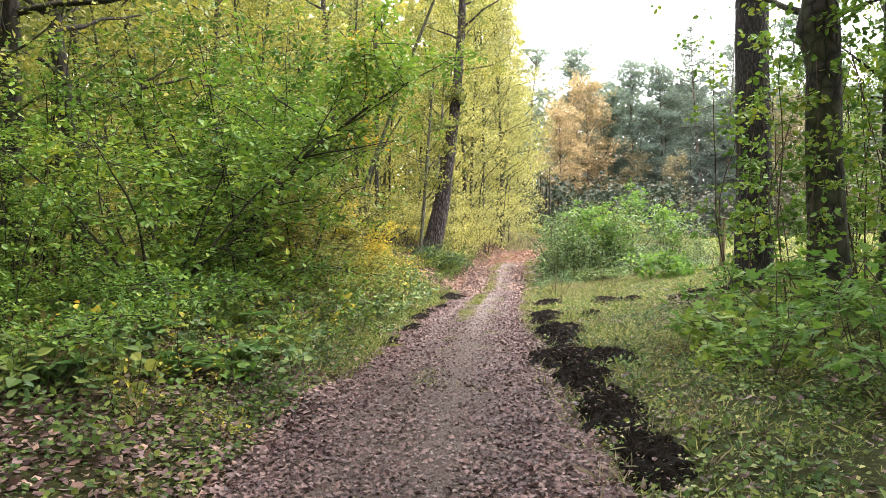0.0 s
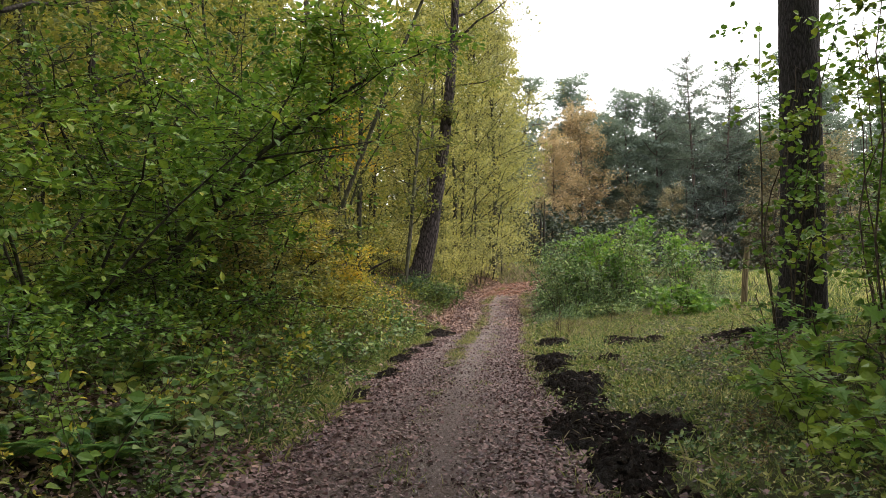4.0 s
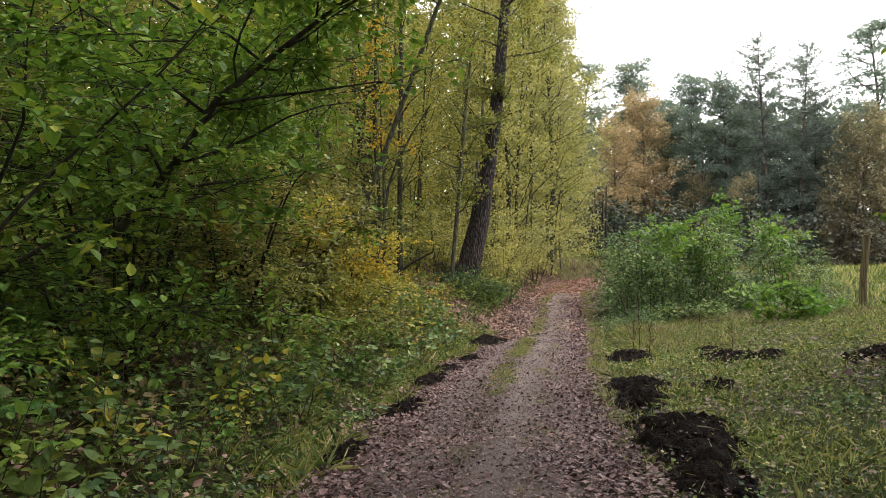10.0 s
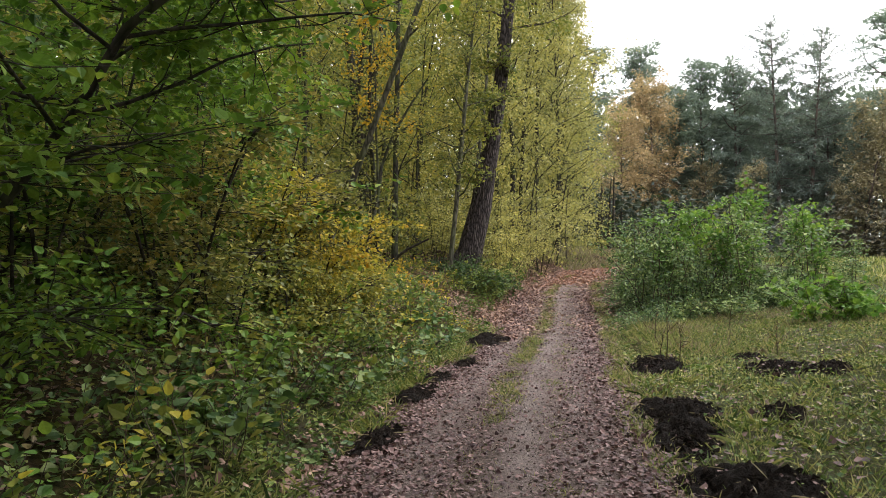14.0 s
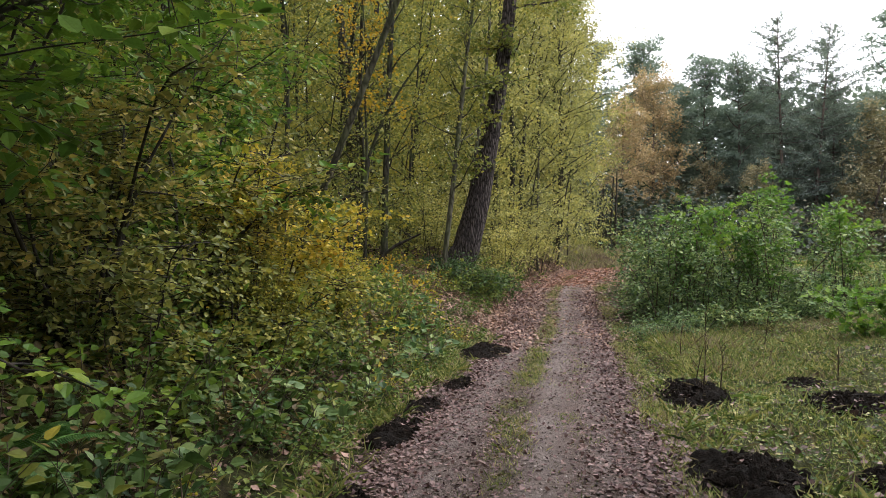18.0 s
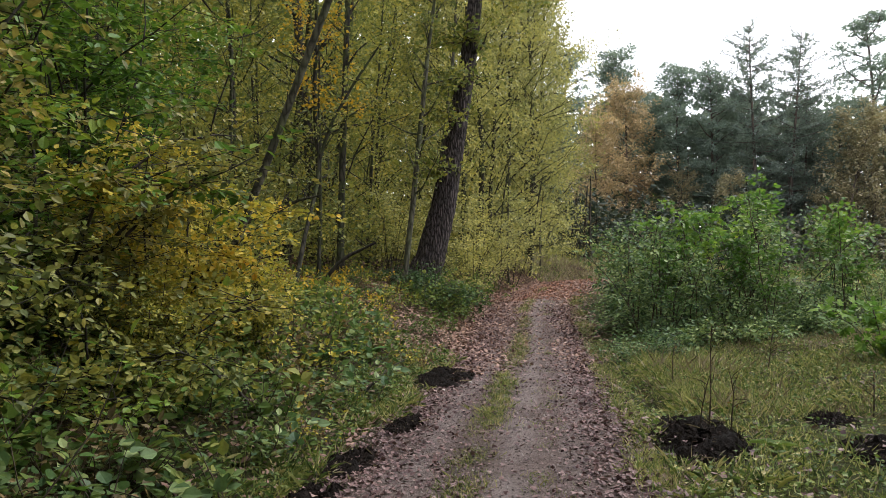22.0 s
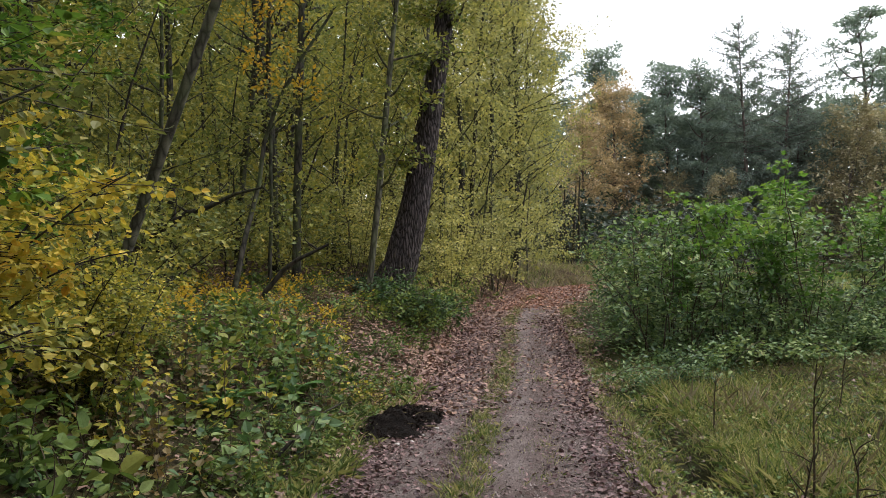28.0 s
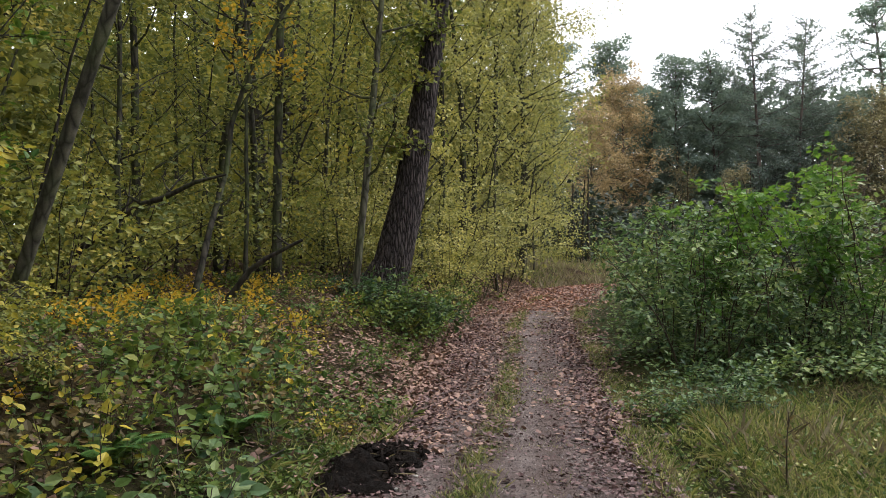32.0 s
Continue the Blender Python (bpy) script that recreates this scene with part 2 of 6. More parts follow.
M_FERN = leaf_mat("fern_frond", [(0.0, (0.04, 0.11, 0.025)), (0.6, (0.09, 0.18, 0.035)), (1.0, (0.2, 0.22, 0.04))])
M_OAKLEAF = leaf_mat("oak_leaf", [(0.0, (0.05, 0.08, 0.02)), (0.5, (0.15, 0.18, 0.03)), (1.0, (0.32, 0.28, 0.04))])

M_BARK_OAK = bark_mat("oak_bark", (0.014, 0.011, 0.011), (0.15, 0.12, 0.12), (30, 30, 5.0), 0.07)
M_BARK_PINE = bark_mat("dark_conifer_bark", (0.016, 0.014, 0.015), (0.062, 0.053, 0.056), (44, 44, 9.0), 0.025)
M_BARK_SMOOTH = bark_mat("smooth_bark", (0.016, 0.014, 0.012), (0.085, 0.075, 0.058), (16, 16, 5), 0.01, 0.7)
M_BARK_PALE = bark_mat("pale_smooth_bark", (0.03, 0.027, 0.02), (0.16, 0.145, 0.11), (16, 16, 5), 0.01, 0.5)
M_BARK_KNOBBLY = bark_mat("knobbly_dark_bark", (0.012, 0.011, 0.01), (0.06, 0.052, 0.045), (11, 11, 6), 0.03, 0.35)
M_BARK_DARK = bark_mat("wet_dark_bark", (0.016, 0.013, 0.012), (0.065, 0.052, 0.045), (16, 16, 2.6), 0.012, 0.2)
M_TWIG = bark_mat("twig_bark", (0.04, 0.03, 0.022), (0.12, 0.09, 0.065), (20, 20, 6), 0.004)
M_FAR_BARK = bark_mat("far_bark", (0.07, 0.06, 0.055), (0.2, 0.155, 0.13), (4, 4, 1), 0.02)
M_POST = bark_mat("weathered_post_wood", (0.08, 0.06, 0.035), (0.26, 0.2, 0.12), (30, 30, 1.5), 0.006, 0.3)


def ground_mat():
    """Soil under everything: gravelly track, dug black mud, mossy grass floor and leaf mould, by the mesh's zone values."""
    m, nt, bsdf, out = mat("forest_ground")
    tc = nt.nodes.new("ShaderNodeTexCoord").outputs["Object"]

    def zone(name):
        a = nt.nodes.new("ShaderNodeAttribute")
        a.attribute_name = name
        return a.outputs["Fac"]

    big, mid, fine, grit = (noise_tex(nt, s, 5.0, 0.65, tc) for s in (0.7, 4.0, 28.0, 140.0))
    vor = nt.nodes.new("ShaderNodeTexVoronoi")
    vor.inputs["Scale"].default_value = 55.0
    nt.links.new(tc, vor.inputs["Vector"])
    track = mix(nt, 0.5, ramp(nt, mid, [(0.3, (0.062, 0.046, 0.041)), (0.7, (0.205, 0.156, 0.146))]),
                ramp(nt, fine, [(0.32, (0.022, 0.015, 0.013)), (0.5, (0.09, 0.064, 0.057)), (0.68, (0.24, 0.18, 0.165))]))
    track = mix(nt, 0.35, track, ramp(nt, vor.outputs["Distance"], [(0.0, (0.24, 0.19, 0.175)), (0.4, (0.095, 0.068, 0.06))]))
    track = mix(nt, 0.8, track, ramp(nt, grit, [(0.3, (0.45, 0.43, 0.42)), (0.55, (1, 1, 1)), (0.75, (1.35, 1.3, 1.28))]), "MULTIPLY")
    pale = mix(nt, 0.5, ramp(nt, fine, [(0.3, (0.1, 0.08, 0.076)), (0.7, (0.27, 0.225, 0.22))]), ramp(nt, mid, [(0.35, (0.12, 0.098, 0.093)), (0.65, (0.28, 0.232, 0.226))]))
    pale = mix(nt, 0.7, pale, ramp(nt, grit, [(0.3, (0.5, 0.48, 0.47)), (0.55, (1, 1, 1)), (0.75, (1.25, 1.22, 1.2))]), "MULTIPLY")
    track = mix(nt, zone("rut"), track, pale)
    mud = ramp(nt, fine, [(0.35, (0.005, 0.004, 0.0035)), (0.7, (0.026, 0.019, 0.016))])
    floor = mix(nt, ramp(nt, mid, [(0.4, (0, 0, 0)), (0.65, (1, 1, 1))]), ramp(nt, fine, [(0.3, (0.01, 0.009, 0.006)), (0.7, (0.045, 0.038, 0.02))]),
                ramp(nt, fine, [(0.3, (0.014, 0.022, 0.006)), (0.7, (0.06, 0.072, 0.02))]))
    mould = ramp(nt, fine, [(0.3, (0.01, 0.007, 0.005)), (0.5, (0.04, 0.025, 0.014)), (0.72, (0.11, 0.062, 0.03))])
    turf = mix(nt, 0.5, ramp(nt, fine, [(0.3, (0.01, 0.011, 0.005)), (0.5, (0.035, 0.04, 0.014)), (0.7, (0.085, 0.088, 0.03))]), ramp(nt, big, [(0.3, (0.02, 0.025, 0.008)), (0.7, (0.06, 0.055, 0.022))]))
    colour = mix(nt, zone("mould"), floor, mould)
    colour = mix(nt, zone("turf"), colour, turf)
    colour = mix(nt, zone("track"), colour, track)
    colour = mix(nt, zone("mud"), colour, mud)
    nt.links.new(colour, bsdf.inputs["Base Color"])
    nt.links.new(ramp(nt, mid, [(0.3, (0.55, 0.55, 0.55)), (0.7, (0.9, 0.9, 0.9))]), bsdf.inputs["Roughness"])
    bsdf.inputs["Specular IOR Level"].default_value = 0.04
    bump(nt, bsdf, mix(nt, 0.35, fine, grit), 1.0, 0.045)
    return m


def soil_mat(name, lift):
    m, nt, bsdf, out = mat(name)
    fine, grit = noise_tex(nt, 22.0, 6.0, 0.7), noise_tex(nt, 120.0, 3.0, 0.7)
    geo = nt.nodes.new("ShaderNodeNewGeometry")
    earth = ramp(nt, fine, [(0.3, (0.003, 0.0025, 0.002)), (0.5, (0.012 * lift, 0.0088 * lift, 0.0074 * lift)), (0.78, (0.045 * lift, 0.033 * lift, 0.028 * lift))])
    earth = mix(nt, 0.6, earth, ramp(nt, geo.outputs["Random Per Island"], [(0.0, (0.4, 0.38, 0.36)), (1.0, (1.6, 1.5, 1.45))]), "MULTIPLY")
    nt.links.new(earth, bsdf.inputs["Base Color"])
    bsdf.inputs["Roughness"].default_value = 0.9
    bsdf.inputs["Specular IOR Level"].default_value = 0.08
    bump(nt, bsdf, mix(nt, 0.4, fine, grit), 1.0, 0.09)
    return m


def grit_mat():
    m, nt, bsdf, out = mat("track_grit")
    geo = nt.nodes.new("ShaderNodeNewGeometry")
    colour = ramp(nt, geo.outputs["Random Per Island"], [(0.0, (0.04, 0.03, 0.027)), (0.6, (0.15, 0.12, 0.11)), (1.0, (0.34, 0.29, 0.28))])
    nt.links.new(mix(nt, 0.5, colour, ramp(nt, noise_tex(nt, 180.0), [(0.3, (0.5, 0.48, 0.46)), (0.7, (1, 1, 1))]), "MULTIPLY"), bsdf.inputs["Base Color"])
    bsdf.inputs["Roughness"].default_value = 0.85
    return m


M_GRIT = grit_mat()


def stone_mat():
    m, nt, bsdf, out = mat("pale_stone")
    nt.links.new(ramp(nt, noise_tex(nt, 6.0, 5.0), [(0.3, (0.25, 0.23, 0.21)), (0.7, (0.5, 0.47, 0.44))]), bsdf.inputs["Base Color"])
    bsdf.inputs["Roughness"].default_value = 0.7
    bump(nt, bsdf, noise_tex(nt, 14.0, 4.0), 0.4, 0.05)
    return m


M_STONE = stone_mat()
M_GROUND, M_SOIL, M_CLOD = ground_mat(), soil_mat("dug_black_soil", 0.5), soil_mat("crumbled_soil", 1.2)


# Shape of the ground
def xc(y):
    """The middle of the track."""
    return np.interp(y, [-12, 2.5, 5.5, 10, 15, 19, 25, 31, 35, 39.5, 45, 52, 60], [1.9, 0.27, -0.07, -0.4, -0.75, -0.9, -1.12, -1.5, -1.4, -0.7, 1.6, 6.5, 14])


def smooth(a, b, v):
    k = np.clip((v - a) / (b - a), 0, 1)
    return k * k * (3 - 2 * k)


def wob(x, y, s, seed=0.0):
    """A soft irregular wave, about -1 to 1."""
    return (np.sin(x * s + 1.3 * np.sin(y * s * 0.7 + seed) + seed) + np.sin(y * s * 1.13 + 1.7 * np.sin(x * s * 0.6 + 2 * seed)) + np.sin((x + y) * s * 0.57 + 3 * seed)) / 3


# dug-up soil: x, y, half-widths, height
MUD = [(1.68, 3.2, 0.2, 0.6, 0.06), (1.52, 4.7, 0.25, 0.85, 0.08), (1.3, 6.3, 0.26, 0.8, 0.1), (1.12, 7.7, 0.36, 0.85, 0.13), (1.68, 7.6, 0.26, 0.5, 0.1), (1.12, 9.3, 0.22, 0.5, 0.07), (1.08, 10.4, 0.34, 0.65, 0.12), (1.05, 11.1, 0.36, 0.4, 0.1),
       (0.78, 12.4, 0.24, 0.6, 0.09), (0.8, 13.3, 0.32, 0.6, 0.13), (0.8, 16.5, 0.34, 0.7, 0.12), (2.12, 15.9, 0.34, 0.5, 0.08), (2.05, 17.4, 0.18, 0.3, 0.05), (2.6, 15.5, 0.17, 0.3, 0.06), (1.66, 13.3, 0.15, 0.3, 0.05), (3.9, 14.3, 0.6, 0.4, 0.08),
       (-2.0, 20.6, 0.33, 0.8, 0.16), (-1.84, 14.4, 0.18, 0.5, 0.07), (-1.87, 15.6, 0.14, 0.4, 0.05), (-1.8, 17.2, 0.11, 0.4, 0.04), (-1.6, 12.2, 0.14, 0.45, 0.05), (-1.5, 10.0, 0.1, 0.35, 0.03)]


def ditch_at(x, y):
    """The small crooked ditch between verge and bramble on the way to the bend, 0 to 1."""
    u = x - xc(y) - np.interp(y, [17, 20, 24], [1.58, 1.5, 1.28]) - 0.09 * wob(y, 0.6 * y, 1.9, 3.0)
    return np.exp(-((u / 0.17) ** 2)) * smooth(17.2, 18.2, y) * (1 - smooth(23.5, 25, y)) * np.clip(0.5 + 0.75 * wob(y, y, 3.1, 1.0), 0.08, 1)


def height(x, y):
    """Metres above the track's level at its foot."""
    x, y = np.asarray(x, float), np.asarray(y, float)
    u = x - xc(y)
    base = np.interp(y, [-400, 22, 25, 28, 31, 39.5, 46, 90, 400], [0, 0, 0.06, 0.32, 0.5, 1.15, 1.3, 1.4, 1.4])
    right = np.interp(u, [1.1, 1.4, 3.0, 4.6, 6.5, 20, 60], [0.06, 0.12, 0.22, 0.5, 0.68, 1.0, 1.1]) - 0.06
    right = right * np.interp(y, [24, 40, 60], [1, 0.55, 0.2])
    bank = np.interp(y, [-5, 4, 12, 19, 30, 45], [0.3, 0.4, 0.65, 0.95, 0.9, 0.6])
    left = smooth(1.35, 4.0, -u) * bank - 0.1 * smooth(0.9, 1.4, -u) * (1 - smooth(1.4, 2.0, -u)) + 0.25 * smooth(5, 14, -u)
    lane = smooth(1.05, 1.3, np.abs(u))
    crown = 0.035 * np.exp(-((u / 0.35) ** 2)) - 0.02 * np.exp(-(((np.abs(u) - 0.62) / 0.22) ** 2)) + 0.05 * u * (1 - lane)
    z = base + np.where(u > 0, right, left) * lane + crown
    z = z - 0.34 * ditch_at(x, y)
    rough = np.where(lane > 0.5, 0.035, 0.008)
    return z + rough * wob(x, y, 2.3, 1.0) + 0.5 * rough * wob(x, y, 6.1, 2.0)


def h(x, y):
    return float(height(x, y))


def mud_at(x, y):
    v = np.zeros_like(x)
    for mx, my, sx, sy, _ in MUD:
        v = np.maximum(v, np.exp(-(((x - mx) / sx) ** 2 + ((y - my) / sy) ** 2)))
    return v


# Mesh building
class Build:
    """Gathers vertices and faces with numpy, and makes one mesh of them."""

    def __init__(self):
        self.v, self.f, self.n = [], [], 0

    def add(self, verts, faces):
        verts = np.asarray(verts, float).reshape(-1, 3)
        self.v.append(verts)
        self.f.append(np.asarray(faces) + self.n)
        self.n += len(verts)

    def mesh(self, name, material, flat=True):
        me = bpy.data.meshes.new(name)
        v = np.concatenate(self.v)
        loops = np.concatenate([f.ravel() for f in self.f])
        sizes = np.concatenate([np.full(len(f), f.shape[1]) for f in self.f])
        me.vertices.add(len(v))
        me.vertices.foreach_set("co", v.ravel().astype(np.float32))
        me.loops.add(len(loops))
        me.loops.foreach_set("vertex_index", loops.astype(np.int32))
        me.polygons.add(len(sizes))
        me.polygons.foreach_set("loop_start", np.r_[0, np.cumsum(sizes)[:-1]].astype(np.int32))
        me.polygons.foreach_set("use_smooth", np.full(len(sizes), not flat))
        me.update(calc_edges=True)
        me.materials.append(material)
        return me

    def tube(self, pts, radii, sides=6):
        pts = np.asarray(pts, float)
        d = np.gradient(pts, axis=0)
        d /= np.linalg.norm(d, axis=1)[:, None] + 1e-9
        ref = np.array([0.9, 0.3, 0.1]) if abs(d[0] @ [0.9, 0.3, 0.1]) < 0.9 else np.array([0.0, 1.0, 0.1])
        a = np.cross(d, ref)
        a /= np.linalg.norm(a, axis=1)[:, None] + 1e-9
        b = np.cross(d, a)
        ang = np.linspace(0, 2 * np.pi, sides, endpoint=False)
        r = np.asarray(radii, float)
        if r.ndim == 1:
            r = r[:, None]
        ring = pts[:, None] + r[..., None] * (np.cos(ang)[None, :, None] * a[:, None] + np.sin(ang)[None, :, None] * b[:, None])
        k = len(pts)
        i, j = np.meshgrid(np.arange(k - 1), np.arange(sides), indexing="ij")
        i, j = i.ravel(), j.ravel()
        j2 = (j + 1) % sides
        self.add(ring, np.stack([i * sides + j, i * sides + j2, (i + 1) * sides + j2, (i + 1) * sides + j], 1))


def unit(v):
    return v / (np.linalg.norm(v, axis=-1, keepdims=True) + 1e-9)


LEAF_SHAPES = {
    # outline right of the midrib: (along, across); the left half mirrors it
    "plain": [(0.45, 0.34)],
    "oval": [(0.2, 0.27), (0.56, 0.33)],
    "hazel": [(0.1, 0.24), (0.45, 0.4), (0.8, 0.2)],
    "ragged": [(0.22, 0.42), (0.62, 0.26)],
    "round": [(0.15, 0.38), (0.58, 0.42)],
    "lobed": [(0.12, 0.46), (0.36, 0.2), (0.56, 0.46), (0.68, 0.16)],
    "blade": [(0.4, 0.5)],
    "arc": [(0.35, 0.5), (0.7, 0.4)],
}


def leaves(build, pos, way, normal, size, shape="plain", width=1.0, fold=0.25, droop=0.15, rng=np.random):
    """Leaves folded along the midrib: pos, way and normal are (n, 3), size (n,)."""
    n = len(pos)
    way = unit(np.asarray(way, float))
    side = unit(np.cross(way, normal))
    up = np.cross(side, way)
    size = np.broadcast_to(size, n)[:, None]
    out = LEAF_SHAPES[shape]
    k = len(out)
    verts = np.zeros((n, 2 + 2 * k, 3))
    verts[:, 0] = pos
    verts[:, 1] = pos + size * (way - droop * up)
    for i, (al, ac) in enumerate(out):
        c = pos + size * (al * way - droop * al * al * up)
        for s, o in ((1, 2 + i), (-1, 2 + k + i)):
            verts[:, o] = c + size * ac * width * (s * side + fold * up)
    tri = []
    right, left = [0, *range(2, 2 + k), 1], [0, *range(2 + k, 2 + 2 * k), 1]
    tri.append(right)
    tri.append(left[::-1])
    f = (np.arange(n) * (2 + 2 * k))[:, None, None] + np.array(tri)[None]
    build.add(verts, f.reshape(-1, k + 2))


def part(name, mesh, parent, label="", kind=""):
    ob = new(name, mesh)
    ob.parent = parent
    return tagged(ob, label, kind=kind)


def thing(name, x, y, z, label, category, group="", kind="", turn=0.0, scale=1.0):
    ob = new(name)
    ob.empty_display_size = 0.1
    ob.matrix_basis = pose(x, y, z, 0, 0, turn)
    ob.scale = (scale, scale, scale)
    return tagged(ob, label, category, group, kind)


def put(ob, x, y, dz=0.0, turn=0.0, scale=1.0, lean=(0, 0)):
    """A copy of a thing on the ground, turned and grown."""
    c = copy_thing(ob, pose(x, y, h(x, y) + dz, lean[0], lean[1], turn))
    c.scale = (scale, scale, scale)
    return c


# The ground: one sheet, fine along the track and coarse towards the horizon
def ground():
    xs = np.r_[-400, -250, -150, -90, -60, np.arange(-40, -10, 2.0), np.arange(-10, -4, 0.4), np.arange(-4, 4.6, 0.11), np.arange(4.7, 10, 0.4), np.arange(10, 40, 2.0), 40, 60, 90, 150, 250, 400]
    ys = np.r_[-300, -150, -80, -40, -20, np.arange(-12, 1, 0.6), np.arange(1, 30, 0.1), np.arange(30, 46, 0.25), np.arange(46, 110, 2.0), 110, 150, 250, 450]
    X, Y = np.meshgrid(xs, ys, indexing="ij")
    u = X - xc(Y)
    mud = mud_at(X, Y)
    far = np.hypot(X, Y - 10) > 60
    Z = height(X, Y) + np.where(far, 0, 1) * mud * (0.05 * wob(X, Y, 17, 4.0) + 0.04 * wob(X, Y, 31, 5.0))
    edge = 0.14 * wob(X, Y, 3.7, 6.0) + 0.08 * wob(X, Y, 9.0, 7.0)
    track = 1 - smooth(0.92, 1.18, np.abs(u) + edge)
    stripe = smooth(0.3, 0.8, 1 - np.abs(u + 0.17 + 0.05 * wob(X, Y, 4.1, 2.0)) / 0.26) * (0.1 + 0.5 * smooth(8, 17, Y)) * smooth(-0.1, 0.6, wob(X, Y, 5.3, 9.0) + 0.3)
    rut = (0.9 * np.exp(-(((u - 0.13) / 0.15) ** 2)) + 0.8 * np.exp(-(((u + 0.6) / 0.17) ** 2)) + 0.5 * np.exp(-(((u - 0.6) / 0.12) ** 2))) * (0.35 + 0.65 * smooth(7, 14, Y)) * (1 - smooth(23, 27, Y) * (u < 0)) * np.clip(0.7 + 0.5 * wob(X, Y, 4.7, 3.0), 0, 1)
    track = track * (1 - stripe)
    mould = np.where(u < 0, smooth(1.5, 3.2, -u + edge), 0) * (0.75 + 0.25 * wob(X, Y, 1.7, 3.0))
    mould = np.maximum(mould, smooth(24, 29, Y) * np.where(u < 0, smooth(0.4, 0.9, -u), 0))
    mould = np.maximum(mould, smooth(33, 36, Y) * (1 - smooth(42, 44, Y)) * (np.abs(u) < 2.2))
    turf = np.where(u > 0, smooth(1.1, 1.7, u + edge), 0) * (1 - smooth(44, 60, Y)) * (1 - smooth(18, 30, u))
    turf = np.maximum(turf, stripe)
    b = Build()
    k = len(ys)
    i, j = np.meshgrid(np.arange(len(xs) - 1), np.arange(k - 1), indexing="ij")
    a = (i * k + j).ravel()
    b.add(np.stack([X, Y, Z], -1), np.stack([a, a + k, a + k + 1, a + 1], 1))
    me = b.mesh("ground", M_GROUND, flat=False)
    for name, vals in (("track", track), ("rut", rut), ("mud", np.clip(np.maximum(mud * 1.5 + 0.3 * edge - 0.25, 0.9 * ditch_at(X, Y)), 0, 1)), ("mould", mould), ("turf", turf)):
        at = me.attributes.new(name, "FLOAT", "POINT")
        at.data.foreach_set("value", np.clip(vals, 0, 1).ravel().astype(np.float32))
    return tagged(new("ground", me), "forest floor with a gravelly leaf-strewn track between mossy verges", "ground", kind="structure")


ground()


# Woody growth
def bough(rng, start, way, length, n=7, wiggle=0.12, rise=0.0):
    """A crooked line of n points."""
    p, d = [np.array(start, float)], unit(np.array(way, float))
    for _ in range(n - 1):
        d = unit(d + rng.normal(0, wiggle, 3) + np.array([0, 0, rise]))
        p.append(p[-1] + d * length / (n - 1))
    return np.array(p)


def between(line, f):
    """The point at the share f of a line."""
    a = min(f, 0.999) * (len(line) - 1)
    i = int(a)
    return line[i] * (1 - a + i) + line[i + 1] * (a - i), unit(line[i + 1] - line[i])


def sprays(rng, b, line, count, spread, size, shape, flat=0.6, droop=0.15, width=1.0, start=0.25, fall=0.0):
    """Leaves about a twig, held rather level."""
    k = len(line)
    at = rng.uniform(start, 1, count) * (k - 1)
    i = np.minimum(at.astype(int), k - 2)
    f = (at - i)[:, None]
    base = line[i] * (1 - f) + line[i + 1] * f
    along = unit(line[i + 1] - line[i])
    out = rng.normal(0, 1, (count, 3)) * [1, 1, 0.55]
    way = unit(out + 0.6 * along + [0, 0, -fall])
    normal = unit(rng.normal(0, 1, (count, 3)) * (1 - flat) + [0, 0, flat])
    pos = base + way * rng.uniform(0, 1, (count, 1)) * spread
    leaves(b, pos, way, normal, size * rng.uniform(0.6, 1.25, count), shape, width, 0.2, droop)


def plant(name, trunks, limbs, green, wood_mat, leaf_material, label, category, group="", trunk_name="trunk", limb_name="branch", leaf_name="crown"):
    """A plant of trunks or stems, each a part, its boughs and its leaves."""
    ob = thing(name, 0, 0, 0, label, category, group)
    for t in trunks:
        part(trunk_name, t.mesh(trunk_name, wood_mat, flat=False), ob)
    if isinstance(limbs, list):
        for b in limbs:
            part(limb_name, b.mesh(limb_name, wood_mat, flat=False), ob)
    elif limbs is not None and limbs.n:
        part(limb_name, limbs.mesh(limb_name, wood_mat, flat=False), ob, kind="stuff")
    if green.n:
        part(leaf_name, green.mesh(leaf_name, leaf_material), ob, kind="stuff")
    return ob


